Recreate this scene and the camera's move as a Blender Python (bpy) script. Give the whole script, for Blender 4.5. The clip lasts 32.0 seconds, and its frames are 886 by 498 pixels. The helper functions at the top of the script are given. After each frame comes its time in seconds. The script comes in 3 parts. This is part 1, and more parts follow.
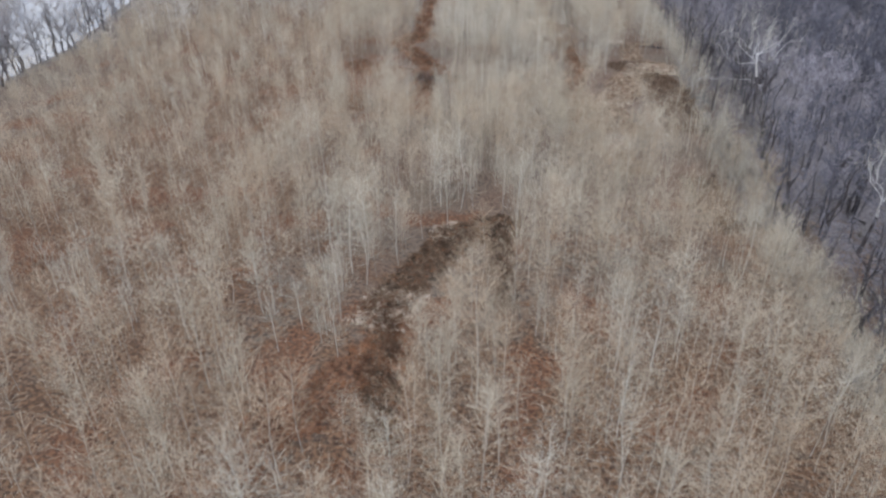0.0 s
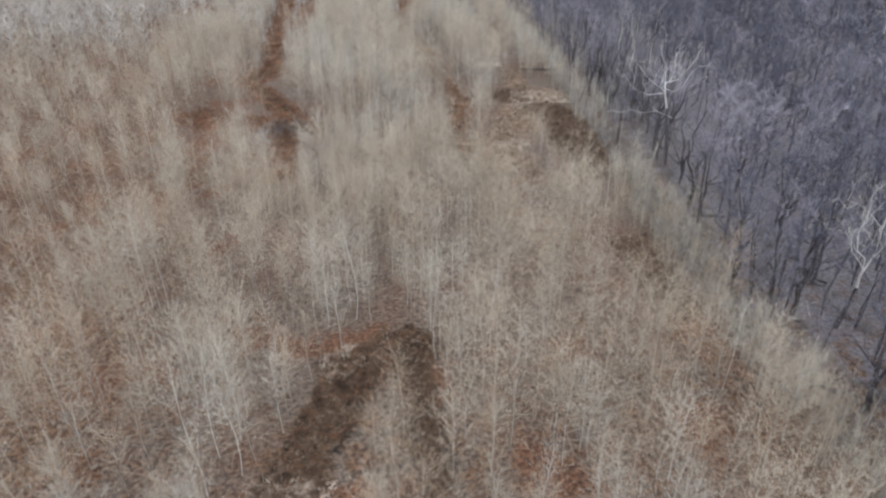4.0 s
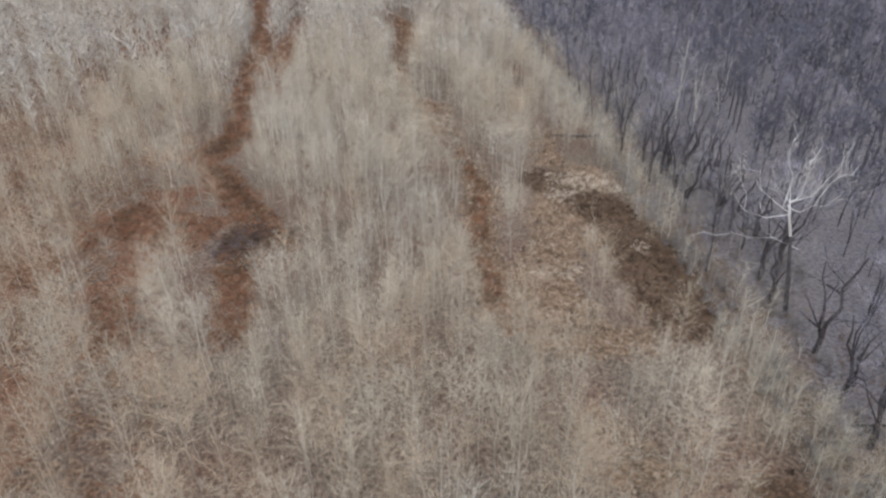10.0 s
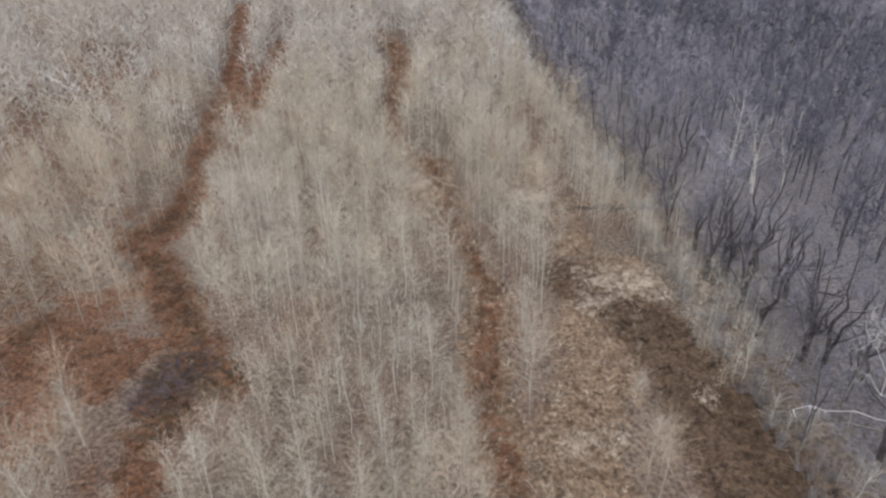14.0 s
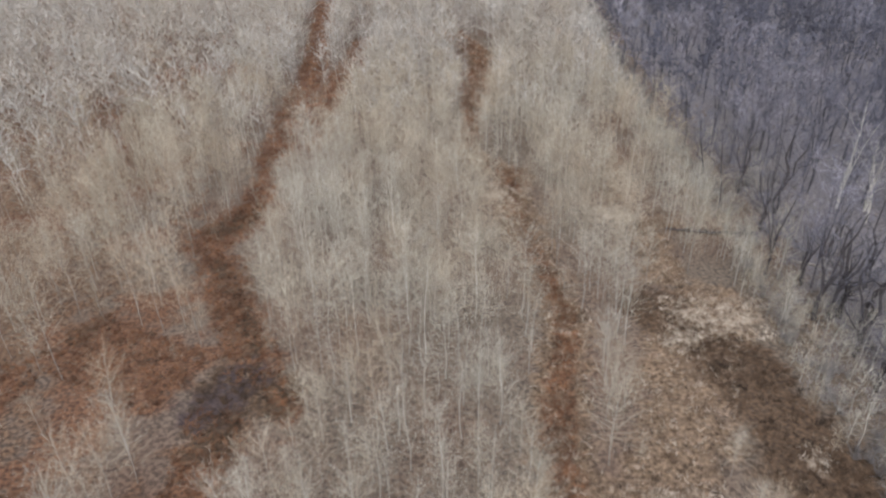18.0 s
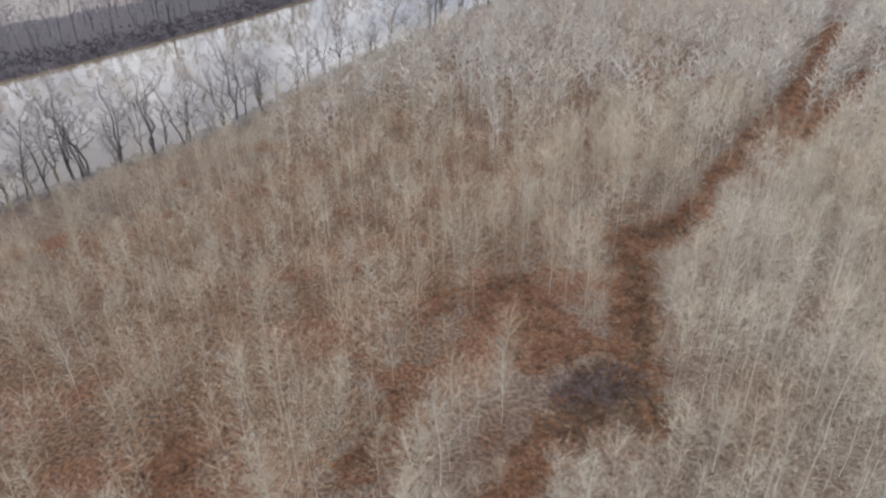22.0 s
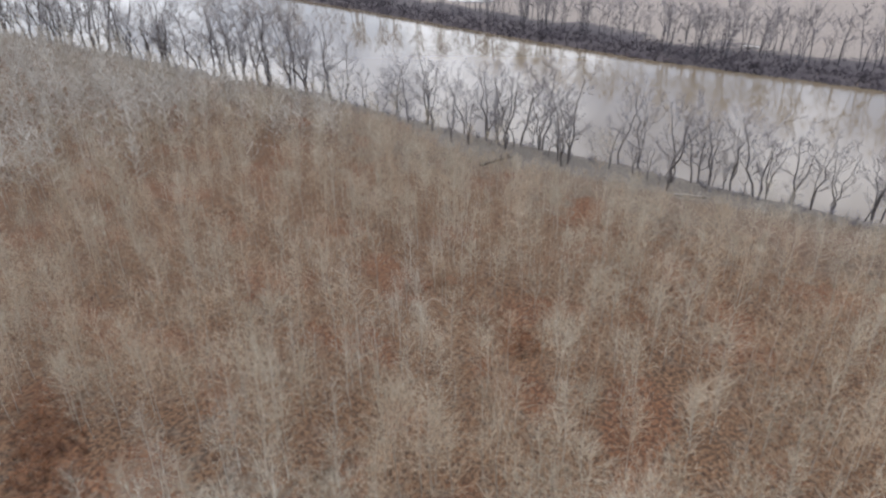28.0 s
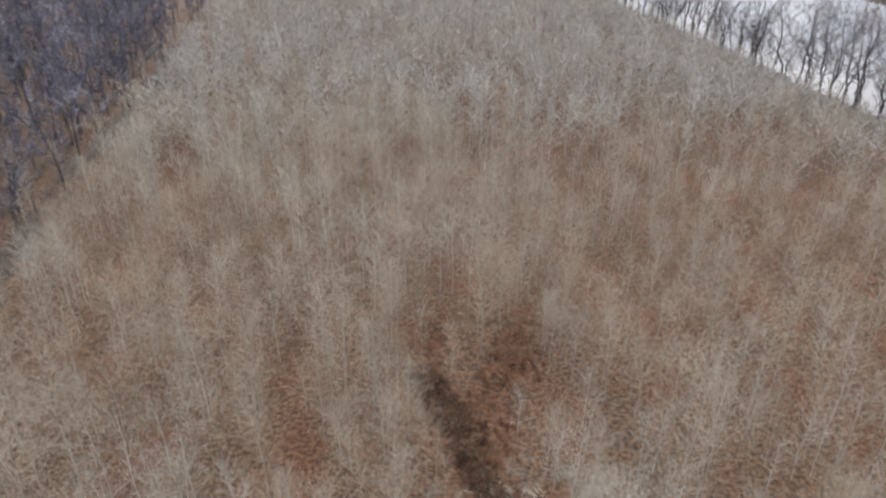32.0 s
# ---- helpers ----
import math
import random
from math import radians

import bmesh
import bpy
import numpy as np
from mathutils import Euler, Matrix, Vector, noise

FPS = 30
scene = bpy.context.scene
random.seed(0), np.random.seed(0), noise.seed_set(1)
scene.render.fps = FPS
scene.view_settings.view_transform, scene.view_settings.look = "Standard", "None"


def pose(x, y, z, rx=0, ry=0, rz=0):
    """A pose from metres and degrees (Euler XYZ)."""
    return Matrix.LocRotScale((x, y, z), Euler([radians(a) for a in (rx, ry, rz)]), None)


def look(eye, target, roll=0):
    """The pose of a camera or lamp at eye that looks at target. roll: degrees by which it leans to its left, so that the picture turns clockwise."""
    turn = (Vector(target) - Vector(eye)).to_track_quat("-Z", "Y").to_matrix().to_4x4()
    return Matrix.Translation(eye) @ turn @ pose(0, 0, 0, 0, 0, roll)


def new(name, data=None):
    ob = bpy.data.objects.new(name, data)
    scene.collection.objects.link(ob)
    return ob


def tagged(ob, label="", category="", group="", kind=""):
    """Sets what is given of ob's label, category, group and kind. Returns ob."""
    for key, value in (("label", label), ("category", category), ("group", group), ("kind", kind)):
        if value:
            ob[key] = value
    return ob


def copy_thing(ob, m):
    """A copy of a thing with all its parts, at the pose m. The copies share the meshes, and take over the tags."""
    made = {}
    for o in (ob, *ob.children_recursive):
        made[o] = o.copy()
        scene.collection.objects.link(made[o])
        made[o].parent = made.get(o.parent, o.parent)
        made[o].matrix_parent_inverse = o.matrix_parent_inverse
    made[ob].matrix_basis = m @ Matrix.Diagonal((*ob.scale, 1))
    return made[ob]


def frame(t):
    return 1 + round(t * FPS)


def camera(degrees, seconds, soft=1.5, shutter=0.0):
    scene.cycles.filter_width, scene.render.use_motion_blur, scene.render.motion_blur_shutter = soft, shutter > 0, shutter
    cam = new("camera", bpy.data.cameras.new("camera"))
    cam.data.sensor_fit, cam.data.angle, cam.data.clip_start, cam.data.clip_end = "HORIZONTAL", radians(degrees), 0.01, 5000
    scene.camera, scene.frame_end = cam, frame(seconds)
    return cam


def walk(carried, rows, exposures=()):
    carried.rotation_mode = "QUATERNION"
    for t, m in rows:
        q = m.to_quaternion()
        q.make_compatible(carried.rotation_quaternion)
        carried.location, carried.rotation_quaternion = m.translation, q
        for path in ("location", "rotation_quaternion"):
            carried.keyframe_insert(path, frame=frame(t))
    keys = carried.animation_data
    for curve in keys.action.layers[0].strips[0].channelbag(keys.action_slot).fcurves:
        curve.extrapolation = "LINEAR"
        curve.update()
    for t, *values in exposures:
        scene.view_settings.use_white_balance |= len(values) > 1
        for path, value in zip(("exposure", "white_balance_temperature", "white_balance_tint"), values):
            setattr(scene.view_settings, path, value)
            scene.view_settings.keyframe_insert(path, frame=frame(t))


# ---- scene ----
cam = camera(65.06, 32.0, soft=2.4)
# seconds, x, y, z, heading to the left of +y, pitch, roll
PATH = [
    (0, -14.50, -121.94, 58.11, 0.00, -31.09, -0.57),
    (0.5, -14.81, -118.03, 57.95, 0.11, -31.03, -0.68),
    (1, -15.07, -114.06, 57.81, 0.22, -30.97, -0.84),
    (1.5, -15.29, -109.97, 57.72, 0.29, -30.94, -0.91),
    (2, -15.45, -105.80, 57.68, -0.57, -30.92, -0.86),
    (2.5, -15.67, -101.64, 57.65, -7.97, -30.97, -0.71),
    (3, -15.86, -97.54, 57.68, -12.29, -31.04, -0.70),
    (3.5, -15.91, -93.46, 57.78, -12.34, -31.04, -0.71),
    (5.5, -15.10, -77.24, 58.27, -12.59, -31.18, -0.68),
    (6, -14.76, -73.14, 58.37, -12.72, -31.16, -0.64),
    (6.5, -14.33, -68.94, 58.46, -12.84, -31.14, -0.60),
    (7, -13.74, -64.68, 58.51, -12.92, -31.16, -0.55),
    (7.5, -12.95, -60.50, 58.55, -12.91, -31.18, -0.70),
    (8, -11.96, -56.35, 58.56, -12.85, -31.19, -0.79),
    (8.5, -10.91, -52.33, 58.54, -12.75, -31.20, -0.90),
    (9, -9.90, -48.27, 58.50, -12.67, -31.18, -0.99),
    (9.5, -8.93, -44.16, 58.44, -12.62, -31.20, -0.95),
    (10, -7.90, -40.00, 58.37, -12.57, -31.21, -0.99),
    (10.5, -6.78, -35.84, 58.32, -12.50, -31.17, -0.92),
    (11, -5.61, -31.64, 58.29, -12.40, -31.20, -0.96),
    (11.5, -4.45, -27.37, 58.30, -12.30, -31.29, -0.98),
    (12, -3.28, -23.09, 58.36, -12.23, -31.34, -1.12),
    (12.5, -2.10, -18.89, 58.46, -12.12, -31.44, -1.27),
    (13, -0.95, -14.70, 58.59, -12.07, -31.47, -1.34),
    (13.5, 0.15, -10.51, 58.71, -12.02, -31.53, -1.42),
    (14, 1.11, -6.67, 58.78, -12.03, -31.45, -1.33),
    (14.5, 1.71, -3.88, 58.74, -12.04, -31.28, -1.36),
    (16.5, 2.19, 0.66, 58.06, -11.73, -31.34, -1.71),
    (17, 2.04, 0.96, 57.75, -11.67, -31.46, -1.63),
    (17.5, 1.72, 0.95, 57.37, -9.97, -31.38, -1.58),
    (18, 1.37, 0.89, 56.97, -5.66, -31.24, -1.59),
    (18.5, 1.05, 0.88, 56.59, -1.55, -31.07, -1.56),
    (19, 0.77, 0.87, 56.26, 2.04, -30.95, -1.54),
    (19.5, 0.56, 0.92, 56.05, 5.38, -30.87, -1.59),
    (20, 0.41, 0.95, 56.02, 9.42, -30.78, -1.67),
    (20.5, 0.31, 0.91, 56.18, 17.00, -30.57, -1.69),
    (21, 0.31, 0.89, 56.48, 24.66, -30.33, -1.81),
    (21.5, 0.36, 0.91, 56.83, 28.36, -30.17, -1.69),
    (22, 0.30, 0.84, 57.19, 32.41, -30.00, -1.70),
    (22.5, 0.33, 0.77, 57.52, 41.78, -29.73, -1.61),
    (23, 0.44, 0.82, 57.79, 51.41, -29.44, -1.50),
    (23.5, 0.58, 0.87, 57.96, 52.57, -29.39, -1.35),
    (24, 0.46, 0.80, 58.03, 57.72, -29.29, -1.41),
    (24.5, 0.45, 0.85, 58.02, 69.69, -29.07, -1.30),
    (25, 0.47, 1.02, 57.94, 74.44, -29.00, -1.13),
    (25.5, 0.43, 0.94, 57.84, 78.92, -28.91, -1.14),
    (27.5, 0.30, 0.42, 57.42, 104.25, -28.73, -0.71),
    (28, 0.25, 0.22, 57.39, 114.81, -28.69, -0.50),
    (28.5, 0.06, 0.21, 57.41, 125.55, -28.71, -0.32),
    (29, -0.13, 0.32, 57.48, 128.60, -28.78, -0.22),
    (29.5, -0.12, 0.32, 57.58, 128.60, -28.82, -0.19),
    (30, 0.08, 0.19, 57.69, 131.89, -28.83, -0.10),
    (30.5, 0.17, 0.06, 57.77, 139.29, -28.90, 0.12),
    (31, 0.19, -0.04, 57.83, 146.66, -29.00, 0.31),
    (31.5, 0.15, -0.04, 57.90, 153.96, -29.15, 0.47),
    (32, 0.00, 0.00, 57.96, 160.03, -29.33, 0.59),
]
walk(cam, [(t, pose(x, y, z, 0, 0, yaw) @ pose(0, 0, 0, 90 + pitch, 0, 0) @ pose(0, 0, 0, 0, 0, roll))
           for t, x, y, z, yaw, pitch, roll in PATH], exposures=[(0, 0.2, 6050, 10), (9, 0.2, 6300, 10.5), (18, 0.2, 6400, 11.3), (23.5, 0.2, 6350, 10.5), (29.5, 0.19, 6520, 11), (31, 0.28, 6450, 10.5), (32, 0.27, 6450, 10.5)])

# ---- light: overcast late-winter day ----
SUN_EL, SUN_AZ = radians(42), radians(200)
world = bpy.data.worlds.new("overcast_sky")
scene.world = world
world.use_nodes = True
wn, wl = world.node_tree.nodes, world.node_tree.links
wn.clear()
sky = wn.new("ShaderNodeTexSky")
sky.sky_type, sky.sun_disc, sky.sun_elevation, sky.sun_rotation = "NISHITA", False, SUN_EL, SUN_AZ
b_sky = wn.new("ShaderNodeBackground")
b_sky.inputs[1].default_value = 0.05
wl.new(sky.outputs[0], b_sky.inputs[0])
w_co = wn.new("ShaderNodeTexCoord")
w_no = wn.new("ShaderNodeTexNoise")
w_no.inputs["Scale"].default_value, w_no.inputs["Detail"].default_value = 7.0, 5
w_ra = wn.new("ShaderNodeValToRGB")
w_ra.color_ramp.elements[0].position, w_ra.color_ramp.elements[0].color = 0.42, (0.47, 0.51, 0.63, 1)
w_ra.color_ramp.elements[1].position, w_ra.color_ramp.elements[1].color = 0.60, (1.25, 1.28, 1.38, 1)
wl.new(w_co.outputs["Generated"], w_no.inputs["Vector"])
wl.new(w_no.outputs[0], w_ra.inputs[0])
b_cl = wn.new("ShaderNodeBackground")
b_cl.inputs[1].default_value = 1.0
wl.new(w_ra.outputs[0], b_cl.inputs[0])
w_add, w_out = wn.new("ShaderNodeAddShader"), wn.new("ShaderNodeOutputWorld")
wl.new(b_sky.outputs[0], w_add.inputs[0])
wl.new(b_cl.outputs[0], w_add.inputs[1])
wl.new(w_add.outputs[0], w_out.inputs[0])
sun = bpy.data.lights.new("sun", "SUN")
sun.energy, sun.angle, sun.color = 1.2, radians(14), (1.0, 0.96, 0.9)
sun_ob = new("sun", sun)
sun_way = Vector((math.sin(SUN_AZ) * math.cos(SUN_EL), math.cos(SUN_AZ) * math.cos(SUN_EL), math.sin(SUN_EL)))
sun_ob.matrix_world = look(sun_way * 300, (0, 0, 0))


# ---- materials ----
def surface(name, dark, light, scale, rough=0.9, big=None, big_scale=0.05, bump=0.0, per_object=False, detail=6.0, metal=0.0):
    """Two colours mixed by fine noise, a third by broad noise, a fine bump."""
    m = bpy.data.materials.new(name)
    m.use_nodes = True
    n, l = m.node_tree.nodes, m.node_tree.links
    bs = n["Principled BSDF"]
    bs.inputs["Roughness"].default_value, bs.inputs["Metallic"].default_value = rough, metal
    geo = n.new("ShaderNodeNewGeometry")
    fine = n.new("ShaderNodeTexNoise")
    fine.inputs["Scale"].default_value, fine.inputs["Detail"].default_value = scale, detail
    l.new(geo.outputs["Position"], fine.inputs["Vector"])
    ramp = n.new("ShaderNodeValToRGB")
    ramp.color_ramp.elements[0].position, ramp.color_ramp.elements[0].color = 0.35, (*dark, 1)
    ramp.color_ramp.elements[1].position, ramp.color_ramp.elements[1].color = 0.65, (*light, 1)
    l.new(fine.outputs[0], ramp.inputs[0])
    col = ramp.outputs[0]
    if big:
        broad = n.new("ShaderNodeTexNoise")
        broad.inputs["Scale"].default_value, broad.inputs["Detail"].default_value = big_scale, 4
        l.new(geo.outputs["Position"], broad.inputs["Vector"])
        r2 = n.new("ShaderNodeValToRGB")
        r2.color_ramp.elements[0].position, r2.color_ramp.elements[1].position = 0.42, 0.62
        l.new(broad.outputs[0], r2.inputs[0])
        mix = n.new("ShaderNodeMix")
        mix.data_type = "RGBA"
        l.new(r2.outputs[0], mix.inputs[0])
        l.new(col, mix.inputs[6])
        mix.inputs[7].default_value = (*big, 1)
        col = mix.outputs[2]
    rnd = n.new("ShaderNodeObjectInfo").outputs["Random"] if per_object else geo.outputs["Random Per Island"]
    hsv = n.new("ShaderNodeHueSaturation")
    mp = n.new("ShaderNodeMapRange")
    mp.inputs[3].default_value, mp.inputs[4].default_value = 0.78, 1.22
    l.new(rnd, mp.inputs[0])
    l.new(mp.outputs[0], hsv.inputs["Value"])
    l.new(col, hsv.inputs["Color"])
    l.new(hsv.outputs[0], bs.inputs["Base Color"])
    if bump:
        bp = n.new("ShaderNodeBump")
        bp.inputs["Strength"].default_value, bp.inputs["Distance"].default_value = 1.0, bump
        l.new(fine.outputs[0], bp.inputs["Height"])
        l.new(bp.outputs[0], bs.inputs["Normal"])
    return m


# zone of the ground: dark colour, light colour
ZONES = {
    "forest": ((0.115, 0.10, 0.098), (0.25, 0.223, 0.216)),
    "shelf": ((0.13, 0.11, 0.088), (0.25, 0.217, 0.178)),
    "bank": ((0.085, 0.068, 0.06), (0.19, 0.155, 0.13)),
    "far_bank": ((0.05, 0.042, 0.044), (0.125, 0.105, 0.108)),
    "field": ((0.23, 0.194, 0.165), (0.355, 0.303, 0.26)),
    "west": ((0.055, 0.029, 0.015), (0.225, 0.130, 0.070)),
    "tan": ((0.10, 0.064, 0.036), (0.32, 0.218, 0.135)),
    "rust": ((0.068, 0.030, 0.015), (0.225, 0.112, 0.056)),
    "brown": ((0.05, 0.0295, 0.016), (0.155, 0.095, 0.052)),
    "mud": ((0.042, 0.028, 0.026), (0.10, 0.067, 0.058)),
    "straw": ((0.28, 0.215, 0.15), (0.58, 0.49, 0.38)),
}


def ground_material():
    m = bpy.data.materials.new("floodplain_ground")
    m.use_nodes = True
    n, l = m.node_tree.nodes, m.node_tree.links
    bs = n["Principled BSDF"]
    bs.inputs["Roughness"].default_value = 0.95
    geo = n.new("ShaderNodeNewGeometry")

    def speck(scale, detail, lo, hi):
        t, r = n.new("ShaderNodeTexNoise"), n.new("ShaderNodeMapRange")
        t.inputs["Scale"].default_value, t.inputs["Detail"].default_value = scale, detail
        r.inputs[1].default_value, r.inputs[2].default_value = lo, hi
        l.new(geo.outputs["Position"], t.inputs["Vector"])
        l.new(t.outputs[0], r.inputs[0])
        return r.outputs[0], t.outputs[0]

    def mixed(fac, one, two):
        x = n.new("ShaderNodeMix")
        x.data_type = "RGBA"
        l.new(fac, x.inputs[0])
        for v, k in ((one, 6), (two, 7)):
            if isinstance(v, tuple):
                x.inputs[k].default_value = (*v, 1)
            else:
                l.new(v, x.inputs[k])
        return x.outputs[2]

    fine, raw = speck(1.9, 9, 0.36, 0.64)
    broad = speck(0.05, 5, 0.42, 0.62)[0]
    ragged = speck(0.4, 6, 0.22, 0.78)[0]
    col = mixed(fine, (0.08, 0.061, 0.043), (0.225, 0.17, 0.12))
    col = mixed(broad, col, mixed(fine, (0.085, 0.052, 0.034), (0.22, 0.142, 0.094)))
    for zone, (dark, light) in ZONES.items():
        at = n.new("ShaderNodeAttribute")
        at.attribute_name = zone
        add = n.new("ShaderNodeMath")
        add.operation = "ADD"
        l.new(at.outputs["Fac"], add.inputs[0])
        l.new(ragged, add.inputs[1])
        cut = n.new("ShaderNodeMapRange")
        cut.inputs[1].default_value, cut.inputs[2].default_value = 0.8, 1.25
        l.new(add.outputs[0], cut.inputs[0])
        col = mixed(cut.outputs[0], col, mixed(fine, dark, light))
    l.new(col, bs.inputs["Base Color"])
    bp = n.new("ShaderNodeBump")
    bp.inputs["Strength"].default_value, bp.inputs["Distance"].default_value = 1.0, 0.12
    l.new(raw, bp.inputs["Height"])
    l.new(bp.outputs[0], bs.inputs["Normal"])
    return m


M_GROUND = ground_material()
M_TUFT = {
    "brown": surface("brown_brush_stems", (0.046, 0.029, 0.017), (0.185, 0.117, 0.07), 0.4),
    "rust": surface("rust_grass_blades", (0.12, 0.053, 0.026), (0.38, 0.19, 0.097), 0.3),
    "tan": surface("tan_grass_blades", (0.19, 0.125, 0.08), (0.47, 0.355, 0.255), 0.3),
    "straw": surface("straw_blades", (0.47, 0.38, 0.28), (0.74, 0.64, 0.51), 0.5),
    "dry": surface("dry_undergrowth", (0.12, 0.086, 0.058), (0.32, 0.238, 0.165), 0.15),
}
M_TRUNK_PALE = surface("pale_young_bark", (0.42, 0.39, 0.33), (0.70, 0.66, 0.58), 2.0)
M_TRUNK_GREY = surface("grey_brown_young_bark", (0.30, 0.26, 0.21), (0.50, 0.45, 0.38), 2.0)
M_TRUNK_DARK = surface("dark_bark", (0.04, 0.034, 0.034), (0.095, 0.082, 0.08), 2.0)
M_TRUNK_FOREST = surface("grey_forest_bark", (0.06, 0.055, 0.062), (0.15, 0.14, 0.152), 2.0)
M_WHITE = surface("white_peeling_bark", (0.50, 0.485, 0.46), (0.76, 0.74, 0.71), 0.8, big=(0.45, 0.42, 0.38), big_scale=0.25)
M_TWIGS = [
    surface("grey_twigs", (0.405, 0.365, 0.288), (0.585, 0.535, 0.43), 0.12),
    surface("beige_twigs", (0.415, 0.352, 0.255), (0.58, 0.50, 0.378), 0.12),
    surface("tan_twigs", (0.385, 0.30, 0.205), (0.54, 0.43, 0.305), 0.12),
    surface("olive_grey_twigs", (0.38, 0.33, 0.242), (0.53, 0.468, 0.358), 0.12),
]
# twigs of the distant stands: greyed and blued, distance haze put into the colour
M_TWIGS_HAZED = [
    surface("hazed_grey_twigs", (0.395, 0.36, 0.308), (0.565, 0.525, 0.455), 0.12),
    surface("hazed_beige_twigs", (0.40, 0.35, 0.28), (0.56, 0.497, 0.41), 0.12),
    surface("hazed_tan_twigs", (0.375, 0.308, 0.235), (0.525, 0.437, 0.345), 0.12),
    surface("hazed_olive_twigs", (0.375, 0.332, 0.262), (0.52, 0.468, 0.385), 0.12),
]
M_TWIG_DARK = surface("blue_grey_twigs", (0.075, 0.074, 0.092), (0.14, 0.137, 0.165), 0.06)
M_TWIG_MID = surface("slate_grey_twigs", (0.135, 0.13, 0.15), (0.235, 0.225, 0.255), 0.06)
M_TWIG_PURPLE = surface("light_purple_grey_twigs", (0.20, 0.185, 0.205), (0.36, 0.335, 0.36), 0.06)
M_TWIG_BANK = surface("brown_grey_twigs", (0.19, 0.17, 0.17), (0.35, 0.32, 0.322), 0.1)
M_TRUNK_BANK = surface("grey_river_tree_bark", (0.06, 0.052, 0.05), (0.14, 0.122, 0.115), 2.0)
M_TWIG_EDGE = surface("edge_sapling_twigs", (0.21, 0.19, 0.175), (0.34, 0.31, 0.285), 0.1)
M_TWIG_SHRUB = surface("shrub_twigs", (0.06, 0.05, 0.058), (0.15, 0.128, 0.142), 0.1)
M_WATER = bpy.data.materials.new("muddy_river_water")
M_WATER.use_nodes = True
n, l = M_WATER.node_tree.nodes, M_WATER.node_tree.links
bs = n["Principled BSDF"]
bs.inputs["Base Color"].default_value, bs.inputs["Roughness"].default_value = (0.205, 0.160, 0.105, 1), 0.03
bs.inputs["IOR"].default_value = 1.66
co, no, bp = n.new("ShaderNodeNewGeometry"), n.new("ShaderNodeTexNoise"), n.new("ShaderNodeBump")
no.inputs["Scale"].default_value, no.inputs["Detail"].default_value = 0.35, 3
bp.inputs["Strength"].default_value, bp.inputs["Distance"].default_value = 0.10, 0.05
l.new(co.outputs["Position"], no.inputs["Vector"])
l.new(no.outputs[0], bp.inputs["Height"])
l.new(bp.outputs[0], bs.inputs["Normal"])

# ---- plan ----
# edge between plantation and old forest, near and far waterlines, edge of the field: x at given y
EDGE_Y, EDGE_X = (-420, -300, -204, -147, -106, -37, 6, 64, 107, 140, 205, 300, 500), (-28, -5, 12, 26, 33, 38, 42, 52, 59, 62, 72, 87, 118)
NEAR_Y, NEAR_X = (-600, -295, -218, -163, -124, -100, -66, -39, -12, 5, 26, 56, 84, 109, 164, 247, 600), (-230, -192, -184, -173, -170, -164, -154, -151, -146, -142, -138, -139, -136, -134, -141, -147, -170)
FAR_Y, FAR_X = (-600, -169, -93, -41, -5, 26, 73, 133, 200, 600), (-430, -290, -264, -248, -241, -237, -227, -221, -221, -260)
WATER_Z = -1.4


def edge_x(y):
    return float(np.interp(y, EDGE_Y, EDGE_X))


def near_x(y):
    return float(np.interp(y, NEAR_Y, NEAR_X))


def far_x(y):
    return float(np.interp(y, FAR_Y, FAR_X))


# clearings: x0, y0, x1, y1, half width
BROWN = [(-22, -66, -22.5, -40, 1.9), (-22.5, -41, -13, -23, 3.5), (-13, -22, -5, -18.5, 4.0), (-5, -19, -6, -41, 2.1),
         (38, 75, 43.6, 60, 4.5), (43.5, 62, 45, 45, 4.8), (42, 45, 41, 27, 5), (46, 44, 46, 30, 3.2), (33, -18, 35, -1, 3.4), (-19.4, 58, -18.8, 65, 3.4),
         (-19, 67, -13, 64, 3.6), (-16, 74, -24, 95, 1.3), (-26, 105, -20, 112.5, 2.4), (-40, 79, -40, 80, 1.8)]
RUST = [(-20.5, 40, -19.2, 60, 3.4), (-22, -66, -22.5, -42, 3.2), (-79, -29, -74, -22, 2.4), (-86, -84, -90, -87, 2.0), (-16, 70, -24, 95, 3.5), (-27, 102, -20, 112.5, 4.5), (-20.5, 112, -19.6, 136, 2.8), (-19.6, 136, -17.6, 161, 3.6), (-17.6, 161, -14, 200, 3.4), (-14, 67, -10.5, 61, 1.8), (-14, 200, -13, 285, 3.8), (17.5, 32, 18.3, 52, 1.5), (18.3, 52, 25, 74, 1.5), (25, 74, 24.4, 98, 1.2), (24, 102, 26.6, 120, 1.2), (19.5, 131, 25, 156, 1.8), (25, 156, 34, 201, 3.0), (34, 201, 27, 230, 3.4),
        (-11, 139, -10, 166, 2.8), (-10, 166, 1, 224, 3.8), (-52, 198, -41, 201, 7), (-38, 77, -28, 70, 6), (-51, 62, -46, 71, 3.6),
        (-36, 41, -37, 51, 3), (-54, 28, -54, 37, 3.4), (-38, -70, -22, -51, 4.0), (-26, -77, -25, -71, 1.8), (-86, -37, -81, -43, 1.3), (-45, -33, -43, -32, 2.8)]
